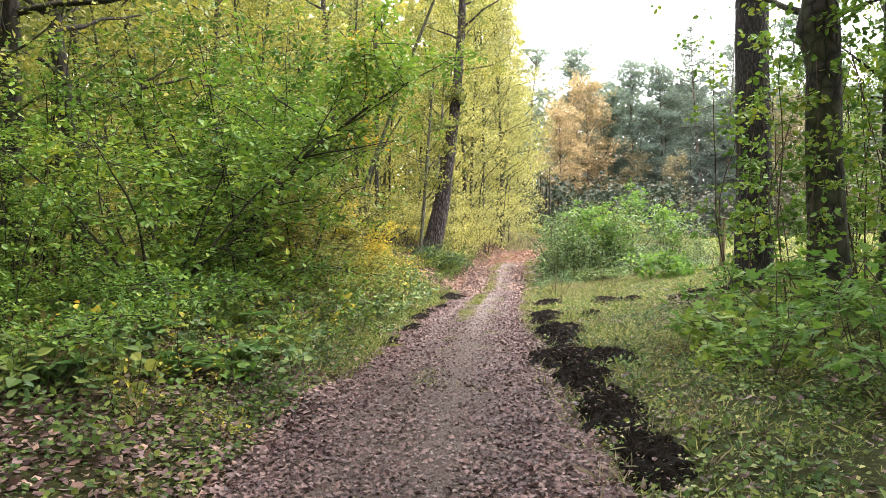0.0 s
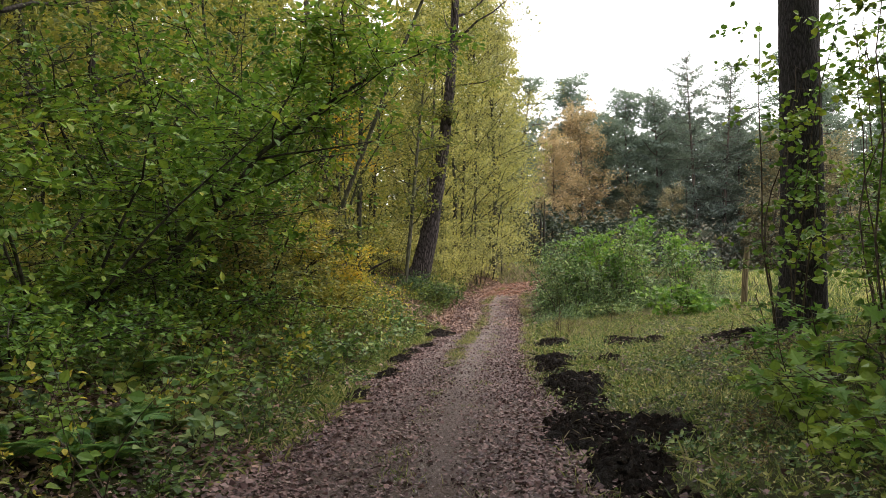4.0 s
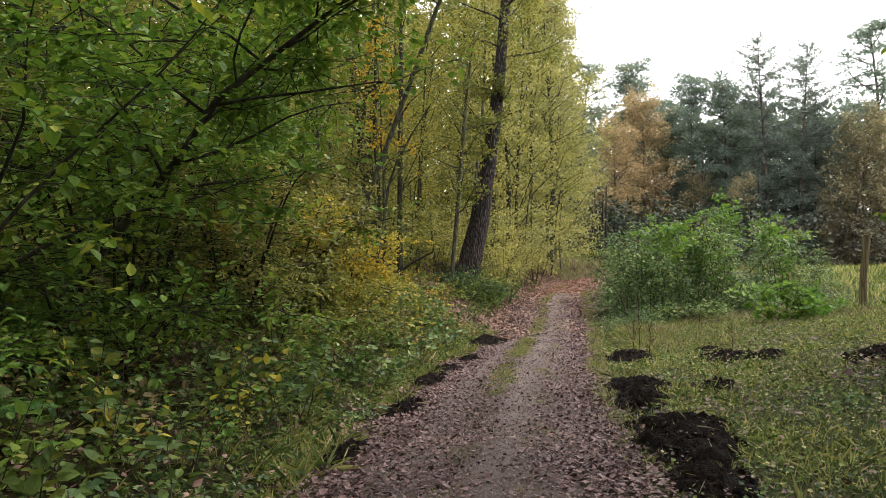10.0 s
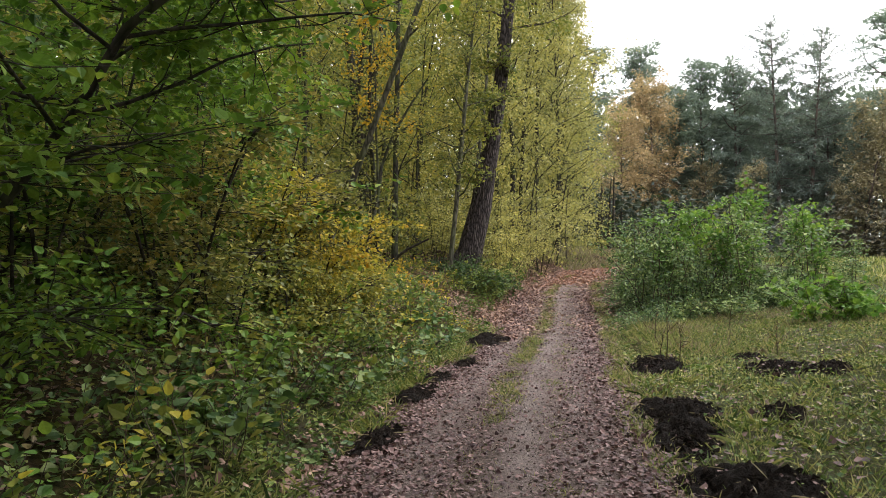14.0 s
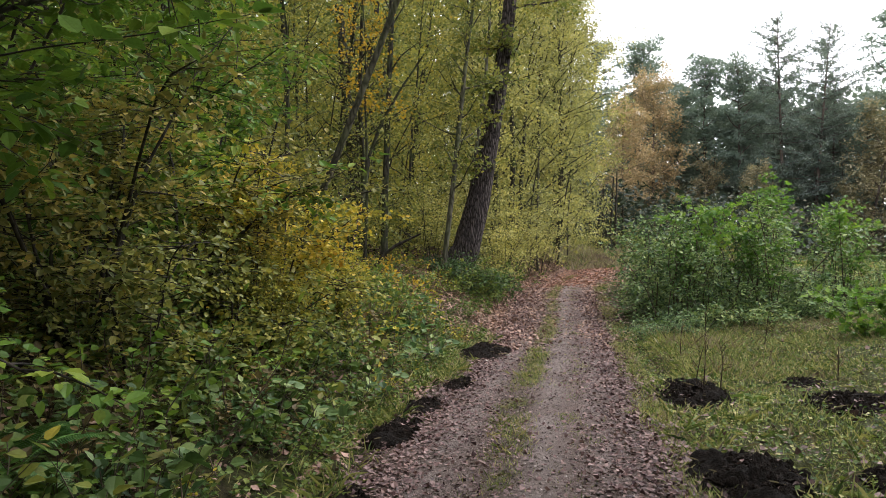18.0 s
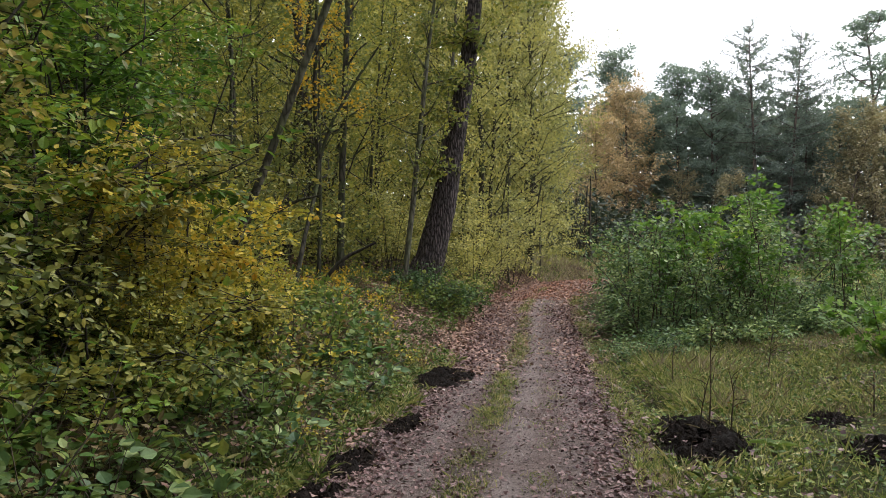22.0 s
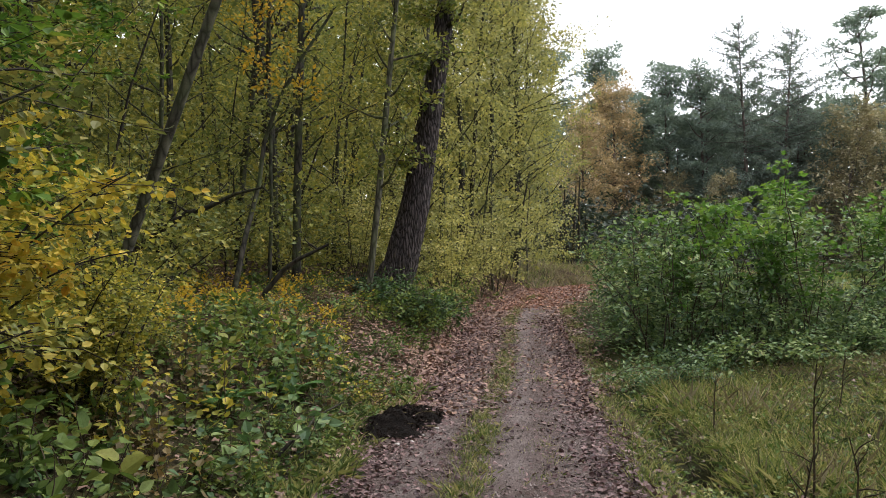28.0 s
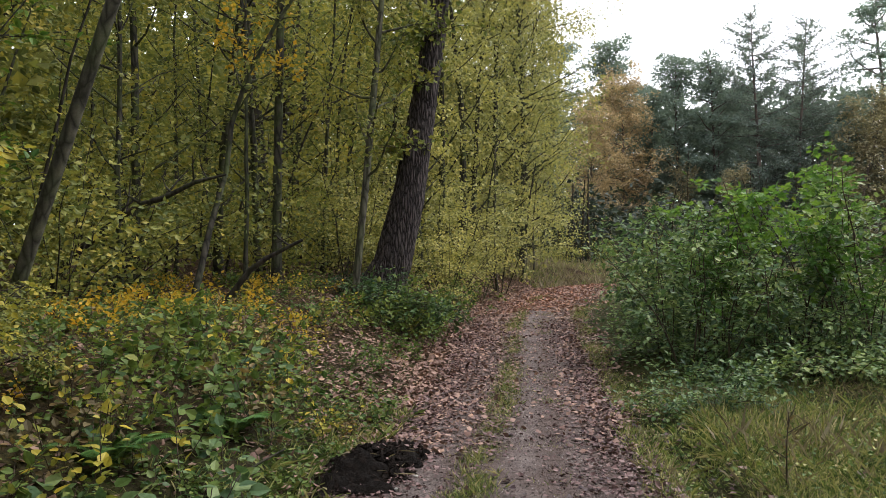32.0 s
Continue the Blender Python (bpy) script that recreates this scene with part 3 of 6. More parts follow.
def tree(seed, tall, girth, crown_from, spread, limbs, twigs, per_twig, size, shape="plain", rise=0.05, crook=0.05, limb_up=0.5, twig_len=0.45, fall=0.0, flat=0.5,
         sides=8, path=None, tip=0.12, top_shape=1.0, puff=0.25, apart=False, fine=False, radii=None, flare=1.45, ridged=0.1):
    """A broad-leaved tree: trunk, boughs and leaves. apart: each bough by itself; fine: its twigs too."""
    rng = np.random.default_rng(seed)
    trunk, green = Build(), Build()
    boughs = [] if apart else Build()
    if path is None:
        path = bough(rng, (0, 0, -0.25), (0, 0, 1), tall + 0.25, 14, crook, 0.03)
    path = np.asarray(path, float)
    k = len(path)
    s = np.linspace(0, 1, k)
    r = girth / 2 * ((1 - s) ** 0.8 * (1 - tip) + tip) if radii is None else np.array(radii, float)
    r = r.copy()
    r[0] *= flare
    # ridges and swellings of the bark
    if sides >= 12:
        rings = 220
        fp = np.linspace(0, k - 1, rings)
        path2 = np.stack([np.interp(fp, np.arange(k), path[:, c]) for c in range(3)], 1)
        th = np.linspace(0, 2 * np.pi, sides, endpoint=False)[None]
        zz = path2[:, 2:3]
        plates = np.abs(np.sin(9 * th + 1.4 * np.sin(3.1 * zz + 2 * th) + 0.8 * np.sin(7.3 * zz - 3 * th))) * (0.6 + 0.4 * np.abs(np.sin(5.3 * zz + 4 * np.sin(5 * th))))
        rr = np.interp(fp, np.arange(k), r)[:, None] * (0.94 + ridged * plates + rng.normal(0, 0.008, (rings, sides)) + 0.07 * np.cos(th * 5 + 1) * np.exp(-np.maximum(zz + 0.2, 0) * 1.5))
        trunk.tube(path2, rr, sides)
    else:
        trunk.tube(path, r, sides)
    for q in range(limbs):
        f = crown_from + (1 - crown_from) * (q + rng.uniform(0, 1)) / limbs
        base, _ = between(path, f)
        turn = q * 2.4 + rng.uniform(-0.6, 0.6)
        g = (f - crown_from) / (1 - crown_from)
        reach = spread * (0.55 + 0.45 * math.sin(math.pi * min(1, 0.2 + g * 0.75))) * rng.uniform(0.65, 1.15) * (1 - 0.55 * g * top_shape)
        way = (math.cos(turn), math.sin(turn), limb_up * rng.uniform(0.4, 1.4) + 0.5 * g)
        line = bough(rng, base, way, reach, 6, 0.16, rise)
        r0 = min(0.45 * r[min(int(f * (k - 1)), k - 1)], 0.015 + 0.014 * reach)
        b = Build() if apart else boughs
        b.tube(line, np.linspace(r0, 0.006, 6), 6 if apart else 4)
        for w in range(twigs):
            st, d0 = between(line, rng.uniform(0.2, 1.0))
            d = unit(rng.normal(0, 1, 3) * [1, 1, 0.6] + 0.5 * d0 + [0, 0, -fall])
            tw = bough(rng, st, d, twig_len * reach * rng.uniform(0.5, 1.2), 4, 0.2, -fall * 0.3)
            if fine:
                b.tube(tw, np.linspace(0.008, 0.003, 4), 3)
            sprays(rng, green, tw, per_twig, puff, size, shape, flat, 0.15, 1.0, 0.1, fall)
        if apart:
            boughs.append(b)
    return [trunk], boughs, green


def shrub(seed, stems, tall, spread, twigs, per_twig, size, shape="oval", arch=-0.1, girth=0.05, low=0.12, flat=0.6, lean=(0.0, 0.0), puff=0.12, wooded=True, base=0.15):
    """A many-stemmed bush with arching stems, leafy from near the ground."""
    rng = np.random.default_rng(seed)
    stalks, twiggy, green = [], Build(), Build()
    for s in range(stems):
        turn = s * 2.4 + rng.uniform(-0.5, 0.5)
        out = spread / tall * rng.uniform(0.3, 1.2)
        way = (math.cos(turn) * out + lean[0], math.sin(turn) * out + lean[1], 1)
        line = bough(rng, (base * math.cos(turn), base * math.sin(turn), -0.1), way, tall * rng.uniform(0.7, 1.1), 10, 0.09, arch)
        b = Build()
        b.tube(line, np.linspace(girth * rng.uniform(0.3, 0.6), 0.005, 10), 6 if wooded else 4)
        stalks.append(b)
        for w in range(twigs):
            st, _ = between(line, low + (1 - low) * rng.uniform(0, 1) ** 0.85)
            t2 = rng.uniform(0, 6.283)
            tw = bough(rng, st, (math.cos(t2), math.sin(t2), rng.uniform(-0.15, 0.3)), spread * rng.uniform(0.25, 0.7), 4, 0.16, -0.02)
            if wooded:
                twiggy.tube(tw, np.linspace(0.006, 0.002, 4), 3)
            sprays(rng, green, tw, per_twig, puff, size, shape, flat)
    return stalks, twiggy, green


def joined(builds):
    b = Build()
    for o in builds:
        for v, f in zip(o.v, o.f):
            b.v.append(v)
            b.f.append(f + b.n)
        b.n += o.n
    return b


def set_out(master, places):
    """Places the master itself at the first of the places and copies at the others: rows of x, y, turn, scale."""
    x, y, turn, sc = places[0]
    master.matrix_basis = pose(x, y, h(x, y), 0, 0, turn)
    master.scale = (sc, sc, sc)
    for x, y, turn, sc in places[1:]:
        put(master, x, y, 0, turn, sc)


rng = np.random.default_rng(5)

# ---- the thicket along the way ----
GH = "hazel thicket beside the track"
hazel_a = plant("hazel_bush", *shrub(11, 8, 5.4, 2.1, 34, 21, 0.1, "hazel", -0.06, 0.055, flat=0.82), M_BARK_DARK, M_HAZEL, "green hazel bush with many dark stems, first leaves yellowing", "bush", GH, "stem", "twig", "foliage")
set_out(hazel_a, [(-6.0, 17.8, 60, 0.95), (-7.3, 20.8, 200, 1.0), (-4.9, 5.8, 20, 0.46), (-5.0, 12.4, 140, 1.0), (-6.4, 1.8, 190, 0.7)])
hazel_back = plant("hazel_bush", *shrub(13, 8, 5.4, 2.2, 28, 18, 0.11, "plain", -0.06, 0.07, flat=0.75), M_BARK_DARK, M_HAZEL, "tall hazel bush with dark stems deeper in the thicket", "bush", GH, "stem", "twig", "foliage")
set_out(hazel_back, [(-7.2, 8.6, 70, 0.72), (-7.4, 14.4, 260, 1.1), (-7.6, 18.2, 310, 0.9), (-9.2, 5.4, 90, 0.9), (-8.3, 11.4, 200, 0.95), (-8.6, 21.4, 60, 0.8)])
hazel_b = plant("hazel_bush", *shrub(23, 8, 4.4, 2.3, 34, 21, 0.098, "hazel", -0.12, 0.06, lean=(0.12, 0), flat=0.82), M_BARK_DARK, M_HAZEL, "spreading hazel bush leaning its leafy branches towards the track", "bush", GH, "stem", "twig", "foliage")
set_out(hazel_b, [(-4.8, 9.0, 10, 1.0), (-5.6, 15.0, -15, 0.88), (-5.0, 3.0, 5, 0.6)])
gold = plant("hazel_bush", *shrub(31, 10, 2.7, 1.2, 26, 28, 0.07, "hazel", -0.07, 0.045, low=0.05), M_BARK_DARK, M_YELLOW, "golden yellow and green autumn bush at the edge of the thicket", "bush", "", "stem", "twig", "foliage")
set_out(gold, [(-3.95, 16.4, 0, 0.76), (-4.7, 17.6, 120, 0.7), (-3.6, 17.6, 220, 0.45), (-3.4, 15.4, 300, 0.4)])
low_hazel = plant("hazel_bush", *shrub(37, 8, 1.7, 1.1, 20, 24, 0.06, "oval", -0.16, 0.03, low=0.05, flat=0.78), M_BARK_DARK, M_HAZEL, "low leafy bush filling the foot of the thicket", "bush", GH, "stem", "twig", "foliage")
set_out(low_hazel, [(-3.6, 4.4, 0, 0.9), (-3.9, 7.2, 50, 1.0), (-3.8, 10.2, 110, 1.05), (-4.4, 2.6, 240, 0.8), (-5.6, 7.0, 20, 1.1), (-5.8, 10.6, 90, 1.1), (-6.2, 16.4, 200, 1.0)])
low_mixed = plant("hazel_bush", *shrub(38, 8, 1.5, 1.0, 20, 22, 0.062, "oval", -0.14, 0.025, low=0.05), M_BARK_DARK, M_FOREST, "low bush with olive, brown and yellow leaves", "bush", GH, "stem", "twig", "foliage")
set_out(low_mixed, [(-3.7, 13.4, 180, 1.0), (-3.5, 15.0, 20, 0.9), (-4.3, 18.9, 300, 0.55), (-6.3, 20.4, 230, 0.8)])

olive = plant("hornbeam_bush", *shrub(33, 10, 3.0, 1.3, 24, 26, 0.068, "oval", -0.08, 0.045, low=0.05, flat=0.7), M_BARK_DARK, M_OLIVE, "broad bush of small olive and brown leaves before the thicket", "bush", "", "stem", "twig", "foliage")
set_out(olive, [(-4.15, 13.4, 0, 0.95), (-4.5, 15.3, 100, 1.0)])

# a hazel trunk stretching a crooked bough over the verge
arm = [(0, 0, -0.2), (0.45, 0, 0.6), (1.05, 0.1, 1.35), (1.6, 0.0, 1.85), (2.1, -0.15, 2.4), (2.65, -0.1, 2.8), (3.3, 0.0, 3.3), (4.0, 0.3, 3.75)]
hazel_arm = plant("hazel_tree", *tree(39, 5, 0.11, 0.3, 2.0, 22, 9, 32, 0.09, "hazel", path=arm, tip=0.2, top_shape=-0.3, limb_up=0.12, apart=True, fine=True, flat=0.84, puff=0.24), M_BARK_DARK, M_SPRIG, "slanting hazel stem holding a crooked leafy bough over the verge", "tree")
set_out(hazel_arm, [(-5.25, 11.2, 0, 1.0)])

# ---- woodland behind: tall thin trees ----
GW = "trees of the wood"
wood_a = plant("woodland_tree", *tree(41, 15, 0.2, 0.1, 3.1, 26, 7, 19, 0.125, crook=0.035, puff=0.4), M_BARK_SMOOTH, M_FOREST, "slender woodland tree with thin yellowing foliage", "tree", GW)
wood_b = plant("woodland_tree", *tree(43, 11, 0.13, 0.05, 2.6, 26, 7, 19, 0.115, crook=0.05, puff=0.4), M_BARK_SMOOTH, M_FOREST, "young woodland tree with green and yellow leaves down to its foot", "tree", GW)
wood_c = plant("woodland_tree", *tree(47, 18, 0.42, 0.2, 4.4, 26, 7, 19, 0.14, crook=0.03, puff=0.5), M_BARK_DARK, M_FOREST, "tall dark-trunked woodland tree in autumn leaf", "tree", GW)
spots = ([], [], [])
for gx in range(2):
    for gy in range(15):
        x = -9.6 - gx * 3.6 + rng.uniform(-1.3, 1.3)
        y = -3 + gy * 4.0 + rng.uniform(-1.5, 1.5)
        spots[int(rng.integers(0, 3))].append((x, y, rng.uniform(0, 360), rng.uniform(0.8, 1.15)))
set_out(wood_a, [(-7.4, 31.2, 0, 0.9), (-6.4, 40.0, 60, 1.0)] + spots[0])
set_out(wood_b, [(-8.2, 27.0, 10, 0.9), (-6.8, 34.0, 80, 0.9), (-9.5, 24.0, 200, 0.9), (-7.6, 37.5, 120, 1.0), (-6.2, 2.0, 20, 0.9), (-9.0, 30.5, 250, 0.8)] + spots[1])
set_out(wood_c, [(-8.85, 13.4, 0, 0.95), (-5.0, -9.0, 40, 0.9), (6.5, -10.0, 90, 0.9), (14.0, -6.0, 150, 0.95), (-12.0, -12.0, 210, 1.0), (17.0, 6.0, 300, 0.9)] + spots[2])
brush = plant("undergrowth_bush", *shrub(49, 8, 3.2, 1.9, 20, 12, 0.12, "plain", -0.06, 0.03, low=0.1, wooded=False, puff=0.3), M_BARK_DARK, M_FOREST, "loose undergrowth bush with green and yellow leaves in the wood", "bush", "undergrowth of the wood", "stem", "twig", "foliage")
set_out(brush, [(-7.0, 23.6, 0, 0.8), (-7.8, 25.8, 60, 0.95), (-6.9, 30.6, 130, 0.9), (-9.0, 28.6, 200, 1.1), (-6.2, 33.4, 270, 0.8), (-10.5, 25.0, 330, 1.2), (-11.0, 31.5, 20, 1.2), (-8.6, 35.0, 90, 1.1), (-12.5, 20.0, 150, 1.2),
                (-12.0, 36.0, 210, 1.2), (-6.0, 38.5, 280, 0.9), (-10.5, 16.5, 340, 1.1), (-13.0, 28.0, 45, 1.3), (-11.5, 7.5, 100, 1.2), (-11.8, 1.5, 160, 1.2), (-10.0, 40.0, 220, 1.2), (-4.3, 32.6, 50, 0.5), (-3.9, 35.0, 120, 0.5), (-3.7, 38.0, 200, 0.5), (-3.2, 41.5, 300, 0.6), (-5.3, 34.4, 250, 0.6), (-1.0, 50.5, 10, 0.5), (1.2, 53.0, 80, 0.55), (3.6, 55.0, 160, 0.6), (-3.0, 47.5, 240, 0.5), (6.5, 58.0, 320, 0.6)])
amber = plant("woodland_tree", *tree(51, 9, 0.1, 0.45, 1.3, 12, 6, 20, 0.11, crook=0.05, puff=0.35), M_BARK_SMOOTH, M_AMBER, "thin young tree in bright orange-yellow leaf", "tree", GW)
set_out(amber, [(-6.55, 28.6, 0, 0.95)])

# bare young trunks near the oak
rng_t = np.random.default_rng(520)


def bare(name, pts, radii, material, label, category="tree", sides=8, group=""):
    b = Build()
    p0 = np.array(pts[0], float)
    b.tube(np.array(pts, float) - p0, radii, sides)
    ob = thing(name, *p0, label, category, group)
    part("trunk", b.mesh("trunk", material, flat=False), ob)
    return ob


def young(seed, pts, radii, limbs, crown_from, spread, per, label, material, leaf=M_FOREST):
    p0 = np.array(pts[0], float)
    ob = plant("young_tree", *tree(seed, 1, 1, crown_from, spread, limbs, 4, per, 0.1, path=np.array(pts, float) - p0, radii=radii, apart=True, fine=True, flare=1.1, puff=0.25, sides=10, limb_up=0.6), material, leaf, label, "tree")
    ob.matrix_basis = Matrix.Translation(p0)
    return ob


young(501, [(-6.26, 29.4, 0.9), (-6.27, 29.4, 2.2), (-6.28, 29.42, 3.6), (-6.25, 29.4, 5.9), (-6.22, 29.4, 8.0), (-6.3, 29.5, 11)], [0.12, 0.095, 0.09, 0.085, 0.075, 0.04], 13, 0.4, 1.6, 24, "straight young trunk with thin boughs on the bank", M_BARK_SMOOTH)
young(502, [(-4.33, 28.05, 0.75), (-4.27, 28.07, 1.3), (-4.11, 28.08, 3.0), (-3.95, 28.1, 5.0), (-3.82, 28.1, 6.6), (-3.6, 28.2, 8.8)], [0.08, 0.07, 0.065, 0.06, 0.05, 0.025], 17, 0.42, 1.6, 30, "thin pale trunk standing before the oak", M_BARK_PALE)
young(503, [(-5.9, 25.2, 1.1), (-5.85, 25.6, 2.2), (-5.79, 26.0, 3.1), (-5.71, 26.0, 3.85), (-5.44, 26.0, 4.64), (-4.98, 26.0, 5.43), (-4.5, 26.1, 6.2)], [0.05, 0.045, 0.04, 0.04, 0.035, 0.03, 0.02], 6, 0.5, 0.9, 14, "thin crooked young stem bending over", M_BARK_SMOOTH)
young(504, [(-5.75, 20.85, 0.3), (-5.5, 20.8, 1.0), (-4.65, 20.6, 3.0), (-3.8, 20.4, 5.0), (-3.05, 20.3, 6.9), (-2.3, 20.2, 8.6), (-1.8, 20.2, 10.5)], [0.09, 0.066, 0.06, 0.054, 0.048, 0.038, 0.02], 8, 0.55, 1.3, 18, "slanting grey trunk leaning out of the thicket", M_BARK_PALE)


def dead(seed, pts, radii, limbs, label):
    p0 = np.array(pts[0], float)
    ob = plant("fallen_branch", *tree(seed, 1, 1, 0.25, 0.9, limbs, 3, 0, 0.1, path=np.array(pts, float) - p0, radii=radii, apart=True, fine=True, flare=1.0), M_BARK_DARK, M_FOREST, label, "branch", "", "bough")
    ob.matrix_basis = Matrix.Translation(p0)
    return ob


dead(511, [(-8.3, 25.0, 1.1), (-7.6, 25.0, 1.85), (-7.07, 25.0, 2.24), (-6.7, 25.05, 2.5), (-6.28, 25.0, 2.6), (-5.8, 25.0, 2.82), (-5.33, 25.0, 2.92)], [0.06, 0.055, 0.05, 0.045, 0.04, 0.03, 0.015], 7, "dark crooked dead bough lying slantwise in the wood")
dead(512, [(-5.4, 25.0, 1.0), (-4.95, 25.0, 1.55), (-4.72, 25.0, 1.72), (-4.18, 25.0, 1.98)], [0.045, 0.04, 0.035, 0.02], 2, "short dark dead branch propped on the bank")
for i in range(22):
    x, y = -6.2 - 7.5 * rng.uniform(), rng.uniform(21, 42)
    z, t = h(x, y), rng.uniform(4, 8)
    ln = bough(rng, (x, y, z - 0.2), (rng.normal(0, 0.1), rng.normal(0, 0.1), 1), t, 7, 0.07, 0.02)
    bare("sapling_pole", ln, np.linspace(0.035 + 0.02 * rng.uniform(), 0.01, 7), M_BARK_SMOOTH if i % 3 else M_BARK_DARK, "thin bare sapling stem in the wood", "sapling", 6, "sapling stems in the wood")

for x, y, tall, thick, lean, pale in ((-3.85, 38, 12, 0.14, 0.15, 0), (-4.9, 34.0, 10, 0.1, 0.1, 1), (-3.3, 39.6, 4.2, 0.05, 0.2, 0), (-2.7, 38.0, 4.5, 0.045, -0.2, 1), (-2.2, 41.0, 4.2, 0.05, 0.3, 0), (-1.8, 42.4, 3.6, 0.04, -0.2, 1)):
    ln = bough(rng_t, (x, y, h(x, y) - 0.2), (lean * 0.25, 0, 1), tall, 9, 0.035, 0.01)
    bare("tree_trunk", ln, np.linspace(thick, 0.02, 9), M_BARK_PALE if pale else M_BARK_SMOOTH, "pale slender trunk among the yellow trees" if pale else "thin dark trunk among the yellow trees", "trunk", 8, "slender trunks at the bend")

# foliage of the wood beyond, too far in to tell apart
def far_leaves(name, n, seed, lo, hi, size, material, label, thin=1.4, loose=0.8):
    rng = np.random.default_rng(seed)
    lo, hi = np.array(lo, float), np.array(hi, float)
    c = rng.uniform(lo, hi, (n // 30, 3))
    c[:, 2] = lo[2] + (hi[2] - lo[2]) * rng.uniform(0, 1, len(c)) ** thin
    p = (c[:, None] + rng.normal(0, loose, (len(c), 30, 3)) * [1, 1, 0.55]).reshape(-1, 3)
    p[:, 2] = np.maximum(p[:, 2], 0.2) + height(p[:, 0], p[:, 1])
    b = Build()
    leaves(b, p, rng.normal(0, 1, p.shape) * [1, 1, 0.5], rng.normal(0, 0.7, p.shape) + [0, 0, 0.6], size * rng.uniform(0.6, 1.3, len(p)), "plain", 1.0, 0.2, 0.2)
    return tagged(new(name, b.mesh(name, material)), label, "foliage", kind="stuff")


far_leaves("wood_foliage", 75000, 61, (-46, -8, 0), (-17, 85, 23), 0.74, M_FOREST, "dense yellow-green foliage deep in the wood", 1.1, 1.3)
far_leaves("wood_foliage", 13500, 71, (-90, -30, 0), (-46, 115, 38), 1.9, M_FOREST, "dim foliage at the far depth of the wood", 1.0, 2.2)
far_leaves("wood_foliage", 9000, 72, (-46, 85, 0), (-9, 118, 34), 1.5, M_FOREST, "dim foliage of the wood beyond the bend", 1.0, 2.0)
far_leaves("wood_canopy", 21000, 68, (-17, -4, 6.5), (-6.5, 29, 17), 0.2, M_FOREST, "yellow-green canopy of the wood over the thicket", 1.0)
far_leaves("wood_canopy", 9000, 69, (-9.5, -8, 7.5), (-3.4, 20, 13), 0.19, M_HAZEL, "green canopy of the wood closing over the thicket", 1.0, 0.7)
# stays out of view; added to darken the ground left of the start
far_leaves("wood_canopy", 4500, 73, (-7, -6, 6.2), (-2.0, 6, 10), 0.17, M_HAZEL, "unseen low green canopy added to shade the start of the walk", 1.0, 0.6)
far_leaves("wood_canopy", 12000, 74, (-3.5, -16, 6.0), (8, -3.5, 11), 0.3, M_HAZEL, "green crowns closing over the track behind the start", 1.0, 0.7)
far_leaves("wood_canopy", 30000, 70, (2.6, -8, 6.5), (12, 11, 14), 0.3, M_HAZEL, "green crowns closing over the roadside trees", 1.0, 0.7)
far_leaves("wood_foliage", 13500, 66, (-40, -45, 1), (45, -9, 17), 0.7, M_FOREST, "foliage of the wood behind the start of the walk", 1.0)
far_leaves("wood_foliage", 9000, 67, (15, -20, 1), (40, 16, 16), 0.6, M_FOREST, "foliage of the wood beside the clearing", 1.0)
far_leaves("wood_foliage", 15000, 62, (-17, 44, 0), (-5, 75, 12), 0.34, M_FOREST, "yellowing foliage of the wood past the bend")

# ---- the pale yellow stand at the bend ----
GB = "pale yellow trees at the bend"
birch = plant("hornbeam_tree", *tree(53, 13, 0.18, 0.03, 2.7, 43, 8, 26, 0.115, fall=0.35, limb_up=0.75, crook=0.04, puff=0.38, top_shape=0.5), M_BARK_SMOOTH, M_BIRCH, "slender tree in pale yellow-green autumn leaf", "tree", GB)
drooping = plant("hornbeam_tree", *tree(54, 15, 0.2, 0.16, 3.3, 46, 10, 26, 0.105, fall=0.5, limb_up=0.4, crook=0.03, puff=0.4, top_shape=0.1, flat=0.65), M_BARK_SMOOTH, M_BIRCH, "pale yellow tree hanging its outer boughs over the bend", "tree", GB)
set_out(drooping, [(-2.3, 43.6, 0, 1.0), (-2.9, 48.0, 70, 1.05)])
low_birch = plant("hornbeam_bush", *shrub(57, 7, 3.4, 1.3, 16, 20, 0.085, "oval", -0.03, 0.03, low=0.12, flat=0.7, puff=0.2), M_BARK_SMOOTH, M_BIRCH, "young yellow hornbeam growing under the trees at the bend", "bush", GB, "stem", "twig", "foliage")
set_out(low_birch, [(-3.6, 33.6, 0, 0.9), (-3.0, 35.8, 80, 0.95), (-2.6, 38.2, 160, 1.0), (-3.2, 31.6, 240, 0.7), (-5.4, 31.4, 300, 0.9)])
set_out(birch, [(-4.6, 35.6, 0, 0.95), (-3.7, 39.5, 80, 1.05), (-2.3, 44.0, 170, 1.12), (-5.6, 41.0, 250, 1.2), (-2.6, 49.0, 30, 1.15), (-5.0, 46.5, 130, 1.25), (-4.0, 52.0, 60, 1.25), (-2.6, 55.0, 200, 1.2), (-3.0, 41.8, 310, 1.25), (-4.4, 37.4, 140, 1.15), (-2.0, 52.5, 90, 0.9)])

